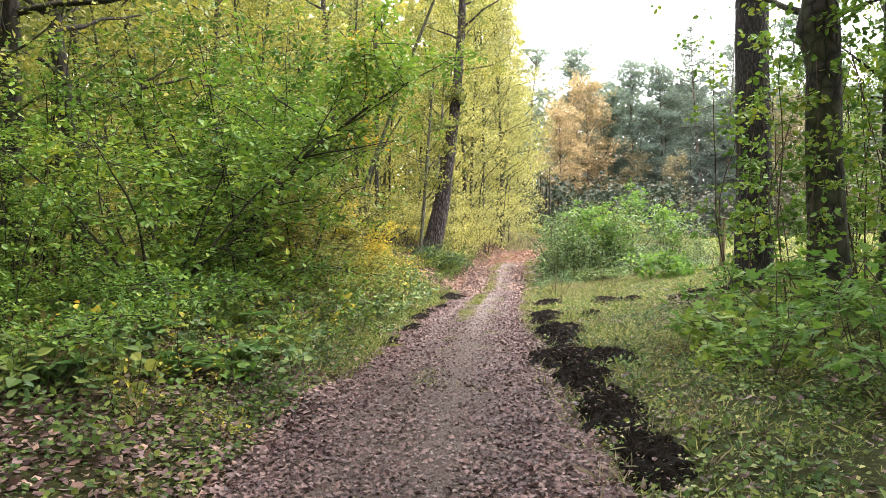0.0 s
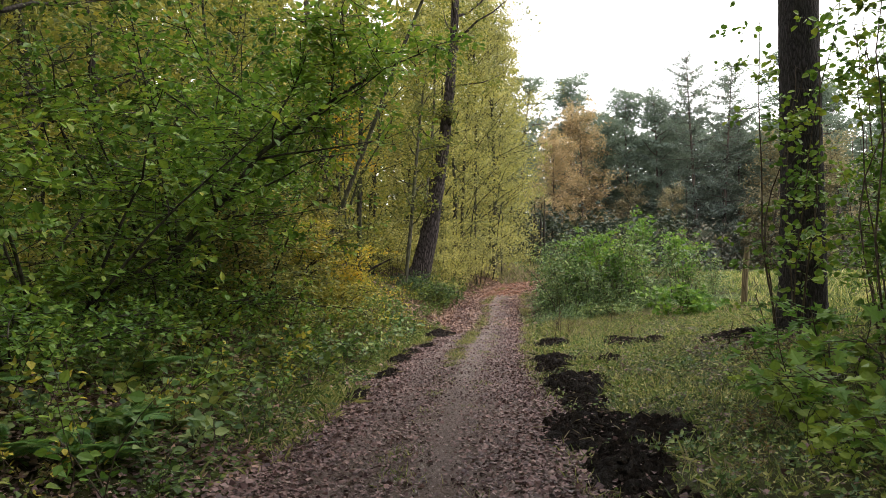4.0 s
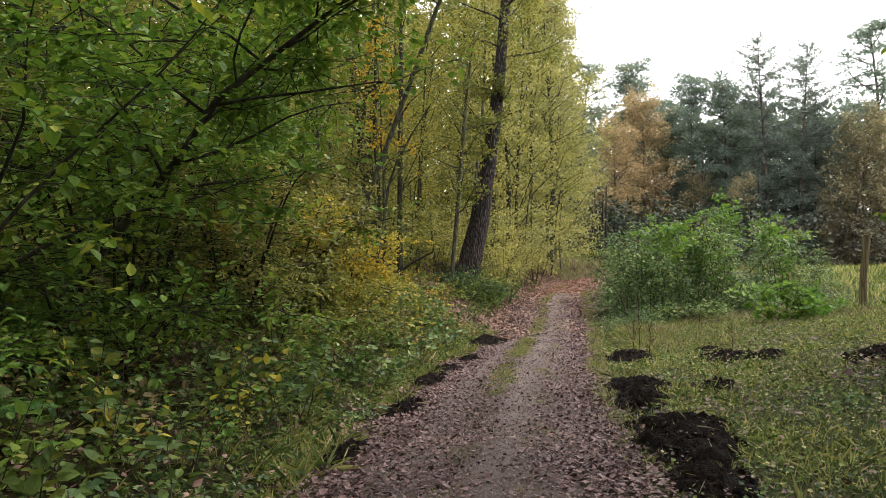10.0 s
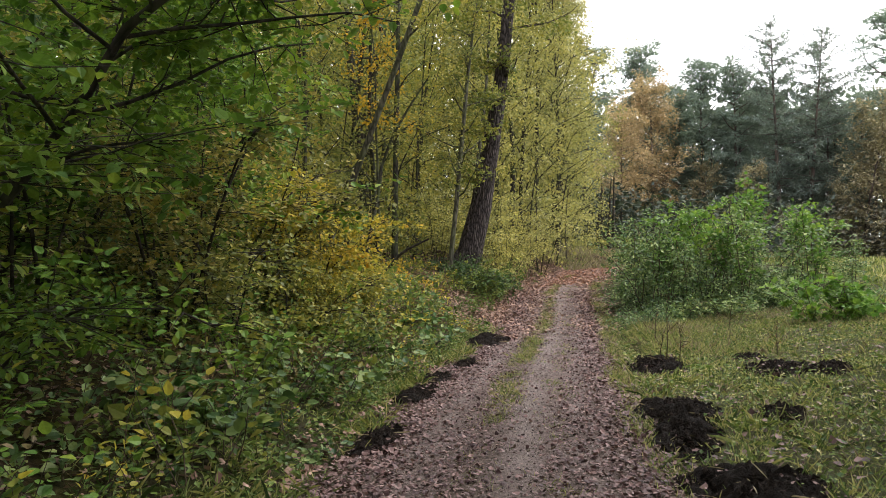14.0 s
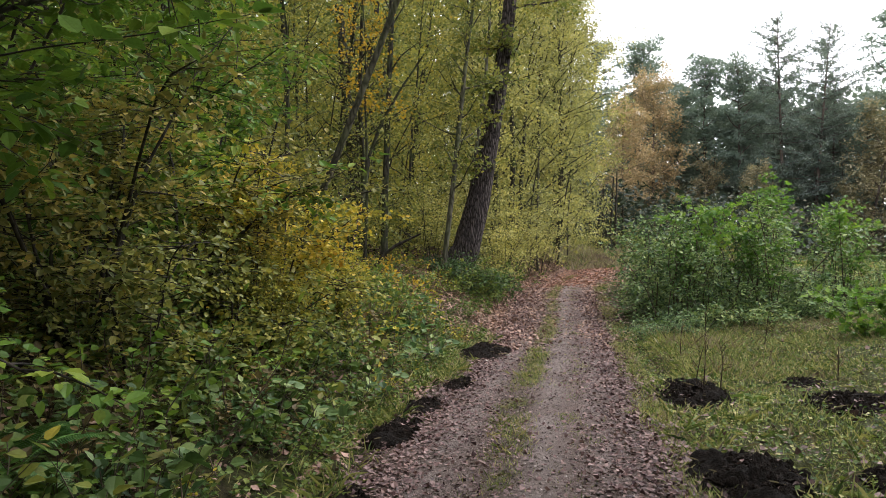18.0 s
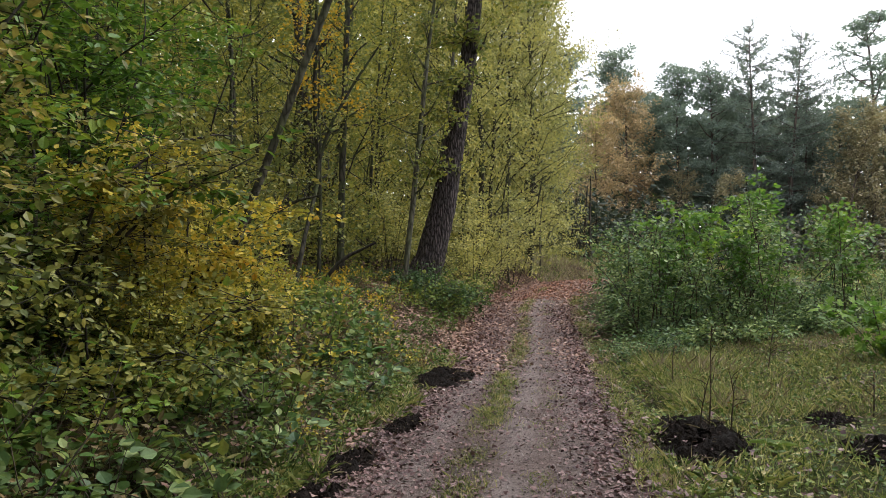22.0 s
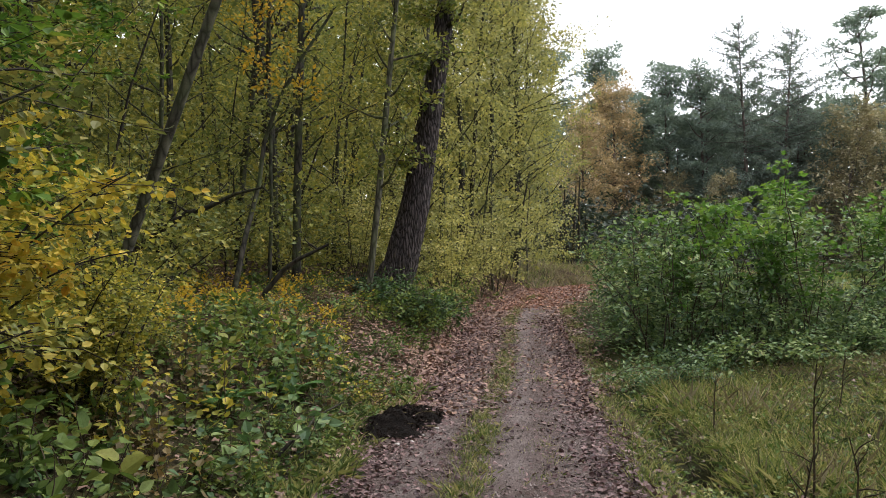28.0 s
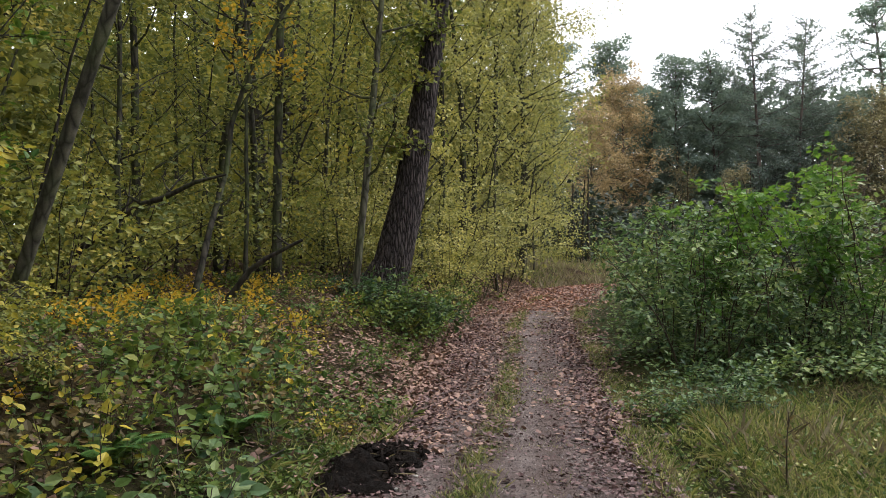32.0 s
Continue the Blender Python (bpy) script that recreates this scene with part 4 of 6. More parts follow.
# ---- the leaning oak ----
OAK = (-4.35, 29.9)
oz = h(*OAK)
oak_path = [(-0.1, -0.05, -0.4), (0.02, 0, 1.1 - oz), (0.3, 0.05, 1.7 - oz), (0.62, 0.1, 3.05 - oz), (0.8, 0.15, 4.25 - oz), (0.97, 0.2, 5.4 - oz), (1.14, 0.25, 6.5 - oz), (1.3, 0.3, 8 - oz), (1.5, 0.4, 10.5 - oz), (1.6, 0.5, 14 - oz), (1.6, 0.6, 18 - oz)]
oak = plant("oak_tree", *tree(61, 19, 0.8, 0.72, 3.6, 22, 11, 34, 0.11, "plain", path=oak_path, radii=[0.52, 0.46, 0.38, 0.32, 0.285, 0.25, 0.22, 0.19, 0.16, 0.1, 0.05], sides=56, limb_up=0.15, apart=True, fall=0.3, flare=1.2, puff=0.3), M_BARK_OAK, M_OAKLEAF,
            "old oak with a leaning ridged grey-brown trunk on the bank", "tree")
rng_o = np.random.default_rng(62)
stub = Build()
foot, _ = between(np.array(oak_path), 0.64)
stub.tube(bough(rng_o, foot, (1, -0.3, 0.35), 0.75, 6, 0.18), [0.09, 0.08, 0.06, 0.045, 0.035, 0.012], 8)
stub.tube(bough(rng_o, foot + [0.3, -0.1, 0.12], (0.6, -0.2, 1), 0.5, 5, 0.2), [0.045, 0.04, 0.03, 0.02, 0.008], 6)
part("broken_branch", stub.mesh("broken_branch", M_BARK_DARK, flat=False), oak, "dark broken branch stub")
for along, count in ((0.38, 15), (0.5, 12), (0.58, 16), (0.66, 18)):
    foot, _ = between(np.array(oak_path), along)
    twig, leafage = Build(), Build()
    for q in range(count):
        t2 = rng_o.uniform(2.4, 5.6)
        line = bough(rng_o, foot, (math.cos(t2), math.sin(t2), 0.25), rng_o.uniform(0.6, 1.7), 5, 0.2, -0.06)
        twig.tube(line, np.linspace(0.012, 0.003, 5), 4)
        sprays(rng_o, leafage, line, 34, 0.2, 0.11, "lobed", 0.6, 0.2, 1.0, 0.2)
    shoot_ob = part("trunk_shoot", twig.mesh("trunk_shoot", M_TWIG), oak, "thin leafy shoots growing from the trunk")
    part("shoot_foliage", leafage.mesh("shoot_foliage", M_OAKLEAF), shoot_ob, kind="stuff")
set_out(oak, [(*OAK, 0, 1.0)])

# ---- trees beside the track on the other side ----
pine_path = [(0, 0, -0.3), (0.0, 0, 0.2), (0.02, 0, 0.8), (0.03, 0, 2), (0.02, 0.02, 5), (0.05, 0, 8), (0.1, 0.05, 12), (0.05, 0.1, 16), (0, 0.1, 21)]
pine_near = plant("conifer_tree", *tree(71, 21, 0.84, 0.62, 3.0, 16, 6, 24, 0.12, path=pine_path, radii=[0.47, 0.42, 0.375, 0.345, 0.325, 0.31, 0.28, 0.2, 0.08], sides=48, ridged=0.06, apart=True, flare=1.15), M_BARK_PINE, M_PINE_HAZE, "tall straight conifer with a dark flaky trunk beside the track", "tree")
set_out(pine_near, [(4.9, 14.6, 0, 1.0)])
beech_path = [(0, 0, -0.3), (-0.02, 0, 0.3), (-0.06, 0.02, 1), (-0.1, 0.03, 2.2), (-0.1, 0, 3.4), (-0.17, 0, 3.9), (-0.14, 0, 4.3), (-0.2, 0.1, 8), (-0.1, 0.1, 12), (0, 0, 17)]
beech = plant("beech_tree", *tree(73, 17, 0.58, 0.55, 3.4, 16, 8, 24, 0.1, "oval", path=beech_path, radii=[0.36, 0.3, 0.27, 0.25, 0.24, 0.3, 0.24, 0.22, 0.16, 0.05], sides=32, ridged=0.035, apart=True, flare=1.2), M_BARK_KNOBBLY, M_HAZEL, "dark-barked broadleaf tree with a knobbly trunk", "tree")
set_out(beech, [(4.85, 9.7, 0, 1.0), (6.7, 12.6, 130, 0.8), (7.5, 4.5, 60, 0.9), (6.0, -1.5, 200, 0.9), (9.5, 8.5, 300, 0.85), (10.5, 0.5, 20, 1.0)])
GS = "saplings round the roadside trees"
whip = plant("hazel_sapling", *shrub(75, 5, 5.0, 1.1, 16, 14, 0.1, "round", 0.0, 0.035, low=0.12, puff=0.16), M_TWIG, M_HAZEL, "tall thin hazel sapling with sparse green leaves", "sapling", GS, "stem", "twig", "foliage")
set_out(whip, [(4.2, 9.2, 30, 0.85), (5.6, 10.4, 170, 0.9), (4.3, 13.3, 0, 1.0), (5.9, 12.0, 80, 0.9), (6.6, 14.6, 150, 1.1), (5.6, 8.8, 220, 0.9), (7.4, 10.6, 290, 1.1), (8.4, 13.4, 30, 1.2), (7.2, 17.5, 100, 0.8)])
seedling = plant("maple_seedling", *shrub(77, 4, 1.0, 0.5, 6, 6, 0.12, "lobed", 0.0, 0.012, low=0.3, puff=0.1, base=0.08, flat=0.8), M_TWIG, M_MAPLE, "knee-high maple seedling with bright green lobed leaves", "plant", GS, "stem", "twig", "foliage")
set_out(seedling, [(2.9, 5.4, 0, 0.9), (3.4, 6.6, 60, 1.2), (3.0, 7.8, 120, 1.0), (4.1, 7.4, 200, 1.3), (3.7, 9.3, 280, 1.1), (4.6, 6.4, 20, 1.3), (3.6, 4.6, 140, 1.0), (4.3, 5.2, 230, 1.2), (5.0, 8.2, 45, 1.2),
                   (4.0, 11.0, 100, 0.9), (5.4, 11.2, 10, 1.2), (3.3, 10.4, 250, 0.6)])

# ---- bramble and maple thicket by the bend ----
GBR = "bramble thicket by the bend"
def bramble_kind(seed, canes, tall, spread, label):
    st, tw, gr = shrub(seed, canes, tall, spread, 15, 13, 0.09, "oval", -0.24, 0.02, low=0.03, wooded=False, puff=0.2, flat=0.86)
    return plant("bramble_bush", [], joined(st), gr, M_TWIG, M_BRAMBLE, label, "bush", GBR, "cane", "cane", "foliage")


set_out(bramble_kind(81, 17, 1.2, 1.3, "dense dark green bramble bush"),
        [(1.5, 24.3, 0, 0.8), (1.35, 26.6, 60, 0.95), (4.1, 24.3, 200, 0.7), (1.4, 28.8, 250, 1.0), (4.3, 26.6, 30, 0.85), (2.8, 29.5, 160, 1.05), (5.5, 25.4, 210, 0.6), (4.6, 30.0, 310, 0.95), (2.2, 36.6, 10, 0.95)])
set_out(bramble_kind(86, 12, 1.6, 1.0, "tall ragged bramble bush with arching canes"),
        [(2.6, 23.9, 130, 0.75), (2.7, 26.2, 300, 1.0), (1.5, 31.2, 100, 0.95), (1.6, 33.7, 280, 1.0), (0.85, 22.5, 45, 0.5), (5.9, 28.4, 80, 0.7), (3.0, 33.5, 190, 0.95), (3.4, 24.2, 20, 0.6)])
shoot = plant("elder_shoot", *shrub(82, 6, 2.4, 0.7, 13, 16, 0.085, "oval", 0.02, 0.025, low=0.2, puff=0.14, base=0.3, flat=0.74), M_TWIG, M_BRAMBLE, "upright leafy shoots standing out of the brambles", "bush", GBR, "stem", "twig", "foliage")
set_out(shoot, [(1.3, 25.2, 0, 1.0), (2.1, 24.8, 60, 0.85), (1.1, 26.4, 200, 1.0), (3.2, 25.0, 140, 1.1), (4.1, 25.3, 220, 0.75), (1.2, 27.6, 300, 1.1), (2.2, 27.4, 20, 1.2), (4.8, 26.6, 100, 1.0), (1.3, 30.0, 190, 1.2), (5.6, 26.4, 260, 0.7), (3.3, 27.6, 330, 1.2), (1.5, 32.6, 30, 1.2)])
maple = plant("maple_sapling", *shrub(83, 5, 3.0, 0.7, 10, 11, 0.12, "lobed", 0.01, 0.03, low=0.3, puff=0.18), M_TWIG, M_MAPLE, "green maple sapling rising out of the brambles", "sapling", GBR, "stem", "twig", "foliage")
set_out(maple, [(2.5, 25.4, 0, 0.95), (4.7, 25.8, 100, 0.85), (1.9, 28.4, 200, 1.0), (3.7, 28.6, 290, 1.1), (5.3, 27.4, 50, 0.75), (1.5, 26.0, 150, 0.7), (3.0, 24.6, 20, 0.7)])
dwarf = plant("maple_seedling", *shrub(85, 6, 1.0, 0.6, 9, 10, 0.12, "lobed", -0.05, 0.014, low=0.2, puff=0.12), M_TWIG, M_MAPLE, "small bushy yellow-green maple in the grass", "plant", "", "stem", "twig", "foliage")
set_out(dwarf, [(3.75, 20.6, 0, 1.0), (4.3, 20.9, 80, 0.8)])

# ---- far forest edge: distance haze is in the needle colours ----
def conifer(seed, tall, spread, whorls, per, size, droop=0.35, gaps=0.2, girth=0.5, low=0.08):
    rng = np.random.default_rng(seed)
    trunk, boughs, green = Build(), Build(), Build()
    path = bough(rng, (0, 0, -0.3), (0, 0, 1), tall + 0.3, 10, 0.01)
    trunk.tube(path, np.linspace(girth / 2, 0.03, 10), 7)
    for w in range(whorls):
        f = low + (1 - low) * (w + rng.uniform(0, 0.9)) / whorls
        z = f * tall
        reach = spread * ((1 - f) ** 0.75 + 0.07) * rng.uniform(0.6, 1.15)
        for q in range(6):
            if rng.uniform() < gaps:
                continue
            t2 = rng.uniform(0, 6.283)
            rr = reach * rng.uniform(0.5, 1.1)
            line = bough(rng, (0, 0, z), (math.cos(t2), math.sin(t2), 0.2 - droop * (1 - f)), rr, 5, 0.08, 0.06)
            boughs.tube(line, np.linspace(0.035, 0.008, 5), 3)
            sprays(rng, green, line, max(6, int(per * rr)), 0.4 + 0.1 * rr, size, "blade", 0.35, 0.3, 0.4, 0.1, 0.35)
    return [trunk], boughs, green


def larch(seed, tall, spread, whorls, per, size, low=0.1):
    """Long sagging boughs turned up at their ends, with hanging twigs of needles, sparse towards the tip."""
    rng = np.random.default_rng(seed)
    trunk, boughs, green = Build(), Build(), Build()
    path = bough(rng, (0, 0, -0.3), (0, 0, 1), tall + 0.3, 10, 0.012)
    trunk.tube(path, np.linspace(0.3, 0.03, 10), 7)
    for w in range(whorls):
        f = low + (1 - low) * (w + rng.uniform(0, 0.9)) / whorls
        base, _ = between(path, f)
        for q in range(5):
            t2 = rng.uniform(0, 6.283)
            rr = min(4.6, spread * (1 - f) ** 0.46 + 0.1) * rng.uniform(0.2, 1.3)
            line = bough(rng, base, (math.cos(t2), math.sin(t2), 0.35 * f - 0.3 * (1 - f)), rr, 6, 0.09, 0.07)
            boughs.tube(line, np.linspace(0.05, 0.012, 6), 3)
            m = max(5, int(per * rr * (1.15 - 0.6 * f)))
            at = rng.uniform(0.12, 1, m) * 5
            i = np.minimum(at.astype(int), 4)
            g = (at - i)[:, None]
            way = unit(rng.normal(0, 0.55, (m, 3)) + 0.6 * unit(line[i + 1] - line[i]) + [0, 0, -0.55])
            pos = line[i] * (1 - g) + line[i + 1] * g + rng.normal(0, 0.13, (m, 3))
            leaves(green, pos, way, rng.normal(0, 1, (m, 3)), size * rng.uniform(0.5, 1.4, m), "blade", 0.32, 0.1, 0.15)
    return [trunk], boughs, green


def pine(seed, tall, spread, limbs, clumps, per, size, crown_from=0.5, girth=0.45, crook=0.035, plate=0.5, puff=0.8):
    rng = np.random.default_rng(seed)
    trunk, boughs, green = Build(), Build(), Build()
    path = bough(rng, (0, 0, -0.3), (0, 0, 1), tall, 12, crook, 0.02)
    trunk.tube(path, np.linspace(girth / 2, 0.06, 12), 7)
    for q in range(limbs):
        f = crown_from + (1 - crown_from) * (q + rng.uniform(0, 1)) / limbs
        base, _ = between(path, f)
        t2 = q * 2.4 + rng.uniform(-0.5, 0.5)
        g = (f - crown_from) / (1 - crown_from)
        rr = spread * rng.uniform(0.5, 1.05) * (0.7 + 0.5 * math.sin(math.pi * min(1, 0.15 + 0.75 * g)) - 0.35 * g)
        line = bough(rng, base, (math.cos(t2), math.sin(t2), 0.35), rr, 6, 0.2, 0.05)
        boughs.tube(line, np.linspace(0.09, 0.02, 6), 4)
        for c in range(clumps):
            mid, _ = between(line, rng.uniform(0.35, 1.0))
            mid = mid + rng.normal(0, 0.4, 3) * [1, 1, 0.6]
            d = unit(rng.normal(0, 1, (per, 3))) * [1, 1, plate]
            d[:, 2] = np.abs(d[:, 2]) - 0.12
            pos = mid + d * rng.uniform(0.3, 1, (per, 1)) * puff
            leaves(green, pos, unit(d + rng.normal(0, 0.35, (per, 3))), rng.normal(0, 1, (per, 3)), size * rng.uniform(0.6, 1.3, per), "blade", 0.5, 0.1, 0.1)
    return [trunk], boughs, green


GF = "far forest edge"
spire = plant("larch_tree", *larch(92, 26, 7.2, 40, 34, 0.34), M_FAR_BARK, M_SPRUCE_HAZE, "tall dark larch with sagging boughs and a thin spire", "tree", GF)
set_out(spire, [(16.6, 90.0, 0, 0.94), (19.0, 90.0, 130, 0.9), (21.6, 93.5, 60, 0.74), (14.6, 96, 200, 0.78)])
spruce = plant("spruce_tree", *conifer(91, 26, 4.6, 38, 24, 0.34), M_FAR_BARK, M_SPRUCE_HAZE, "tall dark spruce at the far forest edge", "tree", GF)
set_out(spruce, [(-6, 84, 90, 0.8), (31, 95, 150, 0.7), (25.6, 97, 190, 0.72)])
full_pine = plant("pine_tree", *pine(96, 23.5, 3.7, 38, 9, 42, 0.3, 0.36, crook=0.01, plate=0.7, puff=1.0), M_FAR_BARK, M_PINE_HAZE, "scots pine with a full rounded grey-green crown", "tree", GF)
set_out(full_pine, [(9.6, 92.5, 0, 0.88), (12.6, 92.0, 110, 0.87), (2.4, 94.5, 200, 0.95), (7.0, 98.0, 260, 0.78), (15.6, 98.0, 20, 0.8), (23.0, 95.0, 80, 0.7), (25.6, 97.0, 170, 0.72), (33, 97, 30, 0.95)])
flat_pine = plant("pine_tree", *pine(95, 25, 4.4, 20, 6, 56, 0.28, 0.56, 0.6, 0.03, 0.4, 0.85), M_FAR_BARK, M_PINE_HAZE, "tall scots pine with an open crown of flat tufts", "tree", GF)
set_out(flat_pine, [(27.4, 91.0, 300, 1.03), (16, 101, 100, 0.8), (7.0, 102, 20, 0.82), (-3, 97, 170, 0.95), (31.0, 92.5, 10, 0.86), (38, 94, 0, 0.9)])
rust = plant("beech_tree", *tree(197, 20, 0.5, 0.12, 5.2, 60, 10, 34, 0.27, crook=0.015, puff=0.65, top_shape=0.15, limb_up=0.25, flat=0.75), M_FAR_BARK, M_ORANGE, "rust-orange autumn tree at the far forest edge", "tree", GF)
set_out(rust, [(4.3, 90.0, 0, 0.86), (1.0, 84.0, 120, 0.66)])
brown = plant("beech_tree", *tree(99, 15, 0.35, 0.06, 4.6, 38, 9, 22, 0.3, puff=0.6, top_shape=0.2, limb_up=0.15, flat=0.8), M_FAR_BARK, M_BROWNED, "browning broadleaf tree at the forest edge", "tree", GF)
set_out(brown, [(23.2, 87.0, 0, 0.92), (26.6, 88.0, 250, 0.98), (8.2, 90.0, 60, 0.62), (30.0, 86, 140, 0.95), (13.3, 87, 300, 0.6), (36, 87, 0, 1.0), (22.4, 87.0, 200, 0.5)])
far_leaves("far_wood_foliage", 54000, 63, (-16, 98, 0), (55, 118, 19.5), 0.85, M_SPRUCE_HAZE, "conifer foliage of the forest beyond the clearing, distance haze in its colour", 1.15, 1.6)
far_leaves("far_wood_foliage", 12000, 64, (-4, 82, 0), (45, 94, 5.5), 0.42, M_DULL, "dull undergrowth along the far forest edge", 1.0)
far_leaves("far_wood_foliage", 12000, 65, (-14, 60, 0), (12, 82, 4.5), 0.4, M_SHADE_NEEDLE, "spruce undergrowth beyond the bend, coloured near-black for the shade under the trees", 1.0)


def far_trunks(n, seed, x0, x1, y0, y1, tall, thick, material, label, group):
    rng = np.random.default_rng(seed)
    for i in range(n):
        x, y = rng.uniform(x0, x1), rng.uniform(y0, y1)
        ln = bough(rng, (x, y, h(x, y) - 0.2), (rng.normal(0, 0.03), rng.normal(0, 0.03), 1), tall * rng.uniform(0.7, 1.1), 6, 0.02, 0.01)
        bare("tree_trunk", ln, np.linspace(thick * rng.uniform(0.6, 1.2), 0.03, 6), material, label, "trunk", 6, group)


far_trunks(14, 601, -4, 1.2, 56, 70, 5, 0.12, M_BARK_DARK, "thin dark trunk standing in the shade past the bend", "dark trunks past the bend")
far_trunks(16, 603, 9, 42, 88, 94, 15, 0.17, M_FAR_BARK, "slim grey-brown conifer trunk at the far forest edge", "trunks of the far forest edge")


# ---- fence post ----
def fence_post(x, y, tall):
    b = Build()
    p = bough(np.random.default_rng(3), (0, 0, -0.3), (0.02, 0, 1), tall + 0.3, 7, 0.02)
    b.tube(p, [0.085, 0.085, 0.08, 0.08, 0.078, 0.078, 0.07], 10)
    b.tube(np.array([p[-1], p[-1] + [0, 0, 0.01]]), [0.07, 0.001], 10)
    ob = new("fence_post", b.mesh("fence_post", M_POST, flat=False))
    ob.matrix_basis = pose(x, y, h(x, y))
    return tagged(ob, "weathered round wooden fence post standing in grass", "post")


fence_post(5.85, 22.9, 1.55)


# ---- heaps of soil rooted up along the verges ----
def clod_mesh(seed):
    rng = np.random.default_rng(seed)
    bm = bmesh.new()
    bmesh.ops.create_icosphere(bm, subdivisions=1, radius=1.0)
    for v in bm.verts:
        v.co *= 1 + 0.35 * noise.noise(v.co * 1.7 + Vector((seed * 3.1, 0, 0))) + 0.18 * rng.uniform(-1, 1)
        v.co.z *= 0.7
    me = bpy.data.meshes.new("clod")
    bm.to_mesh(me)
    bm.free()
    me.materials.append(M_CLOD)
    return me


CLODS = [clod_mesh(i) for i in range(5)]


def soil_heap(seed, x, y, rx, ry, tall):
    rng = np.random.default_rng(seed)
    n = 44
    a = np.linspace(-1.25, 1.25, n)
    X, Y = np.meshgrid(a, a, indexing="ij")
    wx, wy = x + X * rx, y + Y * ry
    d = np.hypot(X, Y) + 0.5 * wob(wx, wy, 5.3, seed) + 0.4 * wob(wx, wy, 14, seed + 1)
    up = smooth(1.1, 0.25, d)
    lump = 0.1 + 1.1 * np.abs(wob(wx, wy, 11, seed + 2)) + 0.8 * np.abs(wob(wx, wy, 27, seed + 3)) + 0.15 * rng.uniform(0, 1, X.shape) ** 1.5
    Z = height(wx, wy) - 0.035 + np.minimum(1, 3 * up) * 0.03 + up * tall * (0.15 + 0.6 * lump)
    b = Build()
    i, j = np.meshgrid(np.arange(n - 1), np.arange(n - 1), indexing="ij")
    k = (i * n + j).ravel()
    b.add(np.stack([wx - x, wy - y, Z - h(x, y)], -1), np.stack([k, k + n, k + n + 1, k + 1], 1))
    ob = thing("soil_heap", x, y, h(x, y), "heap of wet black rooted-up soil with loose clods", "soil", "rooted-up soil along the track")
    part("mound", b.mesh("mound", M_SOIL, flat=False), ob)
    # loose soil: small rough octahedra lying over the mound
    m = int(350 + 2600 * rx * ry)
    t2, r = rng.uniform(0, 6.283, m), 1.15 * rng.uniform(0, 1, m) ** 0.6
    px, py = rx * r * np.cos(t2), ry * r * np.sin(t2)
    s = 0.008 + 0.05 * rng.uniform(0, 1, m) ** 2.6
    pz = height(x + px, y + py) - h(x, y) + tall * 0.75 * np.maximum(0, 1 - r) * rng.uniform(0.6, 1.3, m) + 0.006
    way = np.array([(1, 0, 0), (0, 1, 0), (-1, 0, 0), (0, -1, 0), (0, 0, 0.8), (0, 0, -0.8)])
    v = np.stack([px, py, pz], 1)[:, None] + s[:, None, None] * (way[None] * rng.uniform(0.5, 1.3, (m, 6, 1)) + rng.normal(0, 0.2, (m, 6, 3)))
    f = np.array([(0, 1, 4), (1, 2, 4), (2, 3, 4), (3, 0, 4), (1, 0, 5), (2, 1, 5), (3, 2, 5), (0, 3, 5)])
    cr = Build()
    cr.add(v, (np.arange(m)[:, None, None] * 6 + f[None]).reshape(-1, 3))
    part("loose_soil", cr.mesh("loose_soil", M_CLOD), ob, kind="stuff")
    # leaves and torn grass roots caught on it
    m = int(24 + 260 * rx * ry)
    t2, r = rng.uniform(0, 6.283, m), 1.1 * rng.uniform(0, 1, m) ** 0.5
    px, py = rx * r * np.cos(t2), ry * r * np.sin(t2)
    pz = height(x + px, y + py) - h(x, y) + tall * 0.8 * np.maximum(0, 1 - r) + 0.02
    for mesh_name, k0, k1, size, shape, wide, material in (("caught_leaf_litter", 0, int(0.65 * m), 0.04, "ragged", 1.2, M_LITTER), ("torn_grass_root", int(0.65 * m), m, 0.14, "arc", 0.05, M_STRAW)):
        lb = Build()
        k = k1 - k0
        leaves(lb, np.stack([px, py, pz], 1)[k0:k1], rng.normal(0, 1, (k, 3)) * [1, 1, 0.3], rng.normal(0, 0.3, (k, 3)) + [0, 0, 1], size * rng.uniform(0.5, 1.3, k), shape, wide, 0.25, 0.2)
        part(mesh_name, lb.mesh(mesh_name, material), ob, kind="stuff")
    for c in range(int(18 + 75 * rx * ry)):
        t2, r = rng.uniform(0, 6.283), rng.uniform(0, 1.15) ** 0.6
        px, py, s = rx * r * math.cos(t2), ry * r * math.sin(t2), 0.014 + 0.045 * rng.uniform() ** 2
        o = part("clod", CLODS[c % 5], ob)
        o.matrix_basis = Matrix.LocRotScale((px, py, h(x + px, y + py) - h(x, y) + tall * 0.5 * max(0.0, 1 - r) + 0.3 * s), Euler((rng.uniform(0, 6), rng.uniform(0, 6), rng.uniform(0, 6))), (s, s * rng.uniform(0.7, 1.2), s))
    return ob


for i, row in enumerate(MUD):
    soil_heap(200 + i, *row)


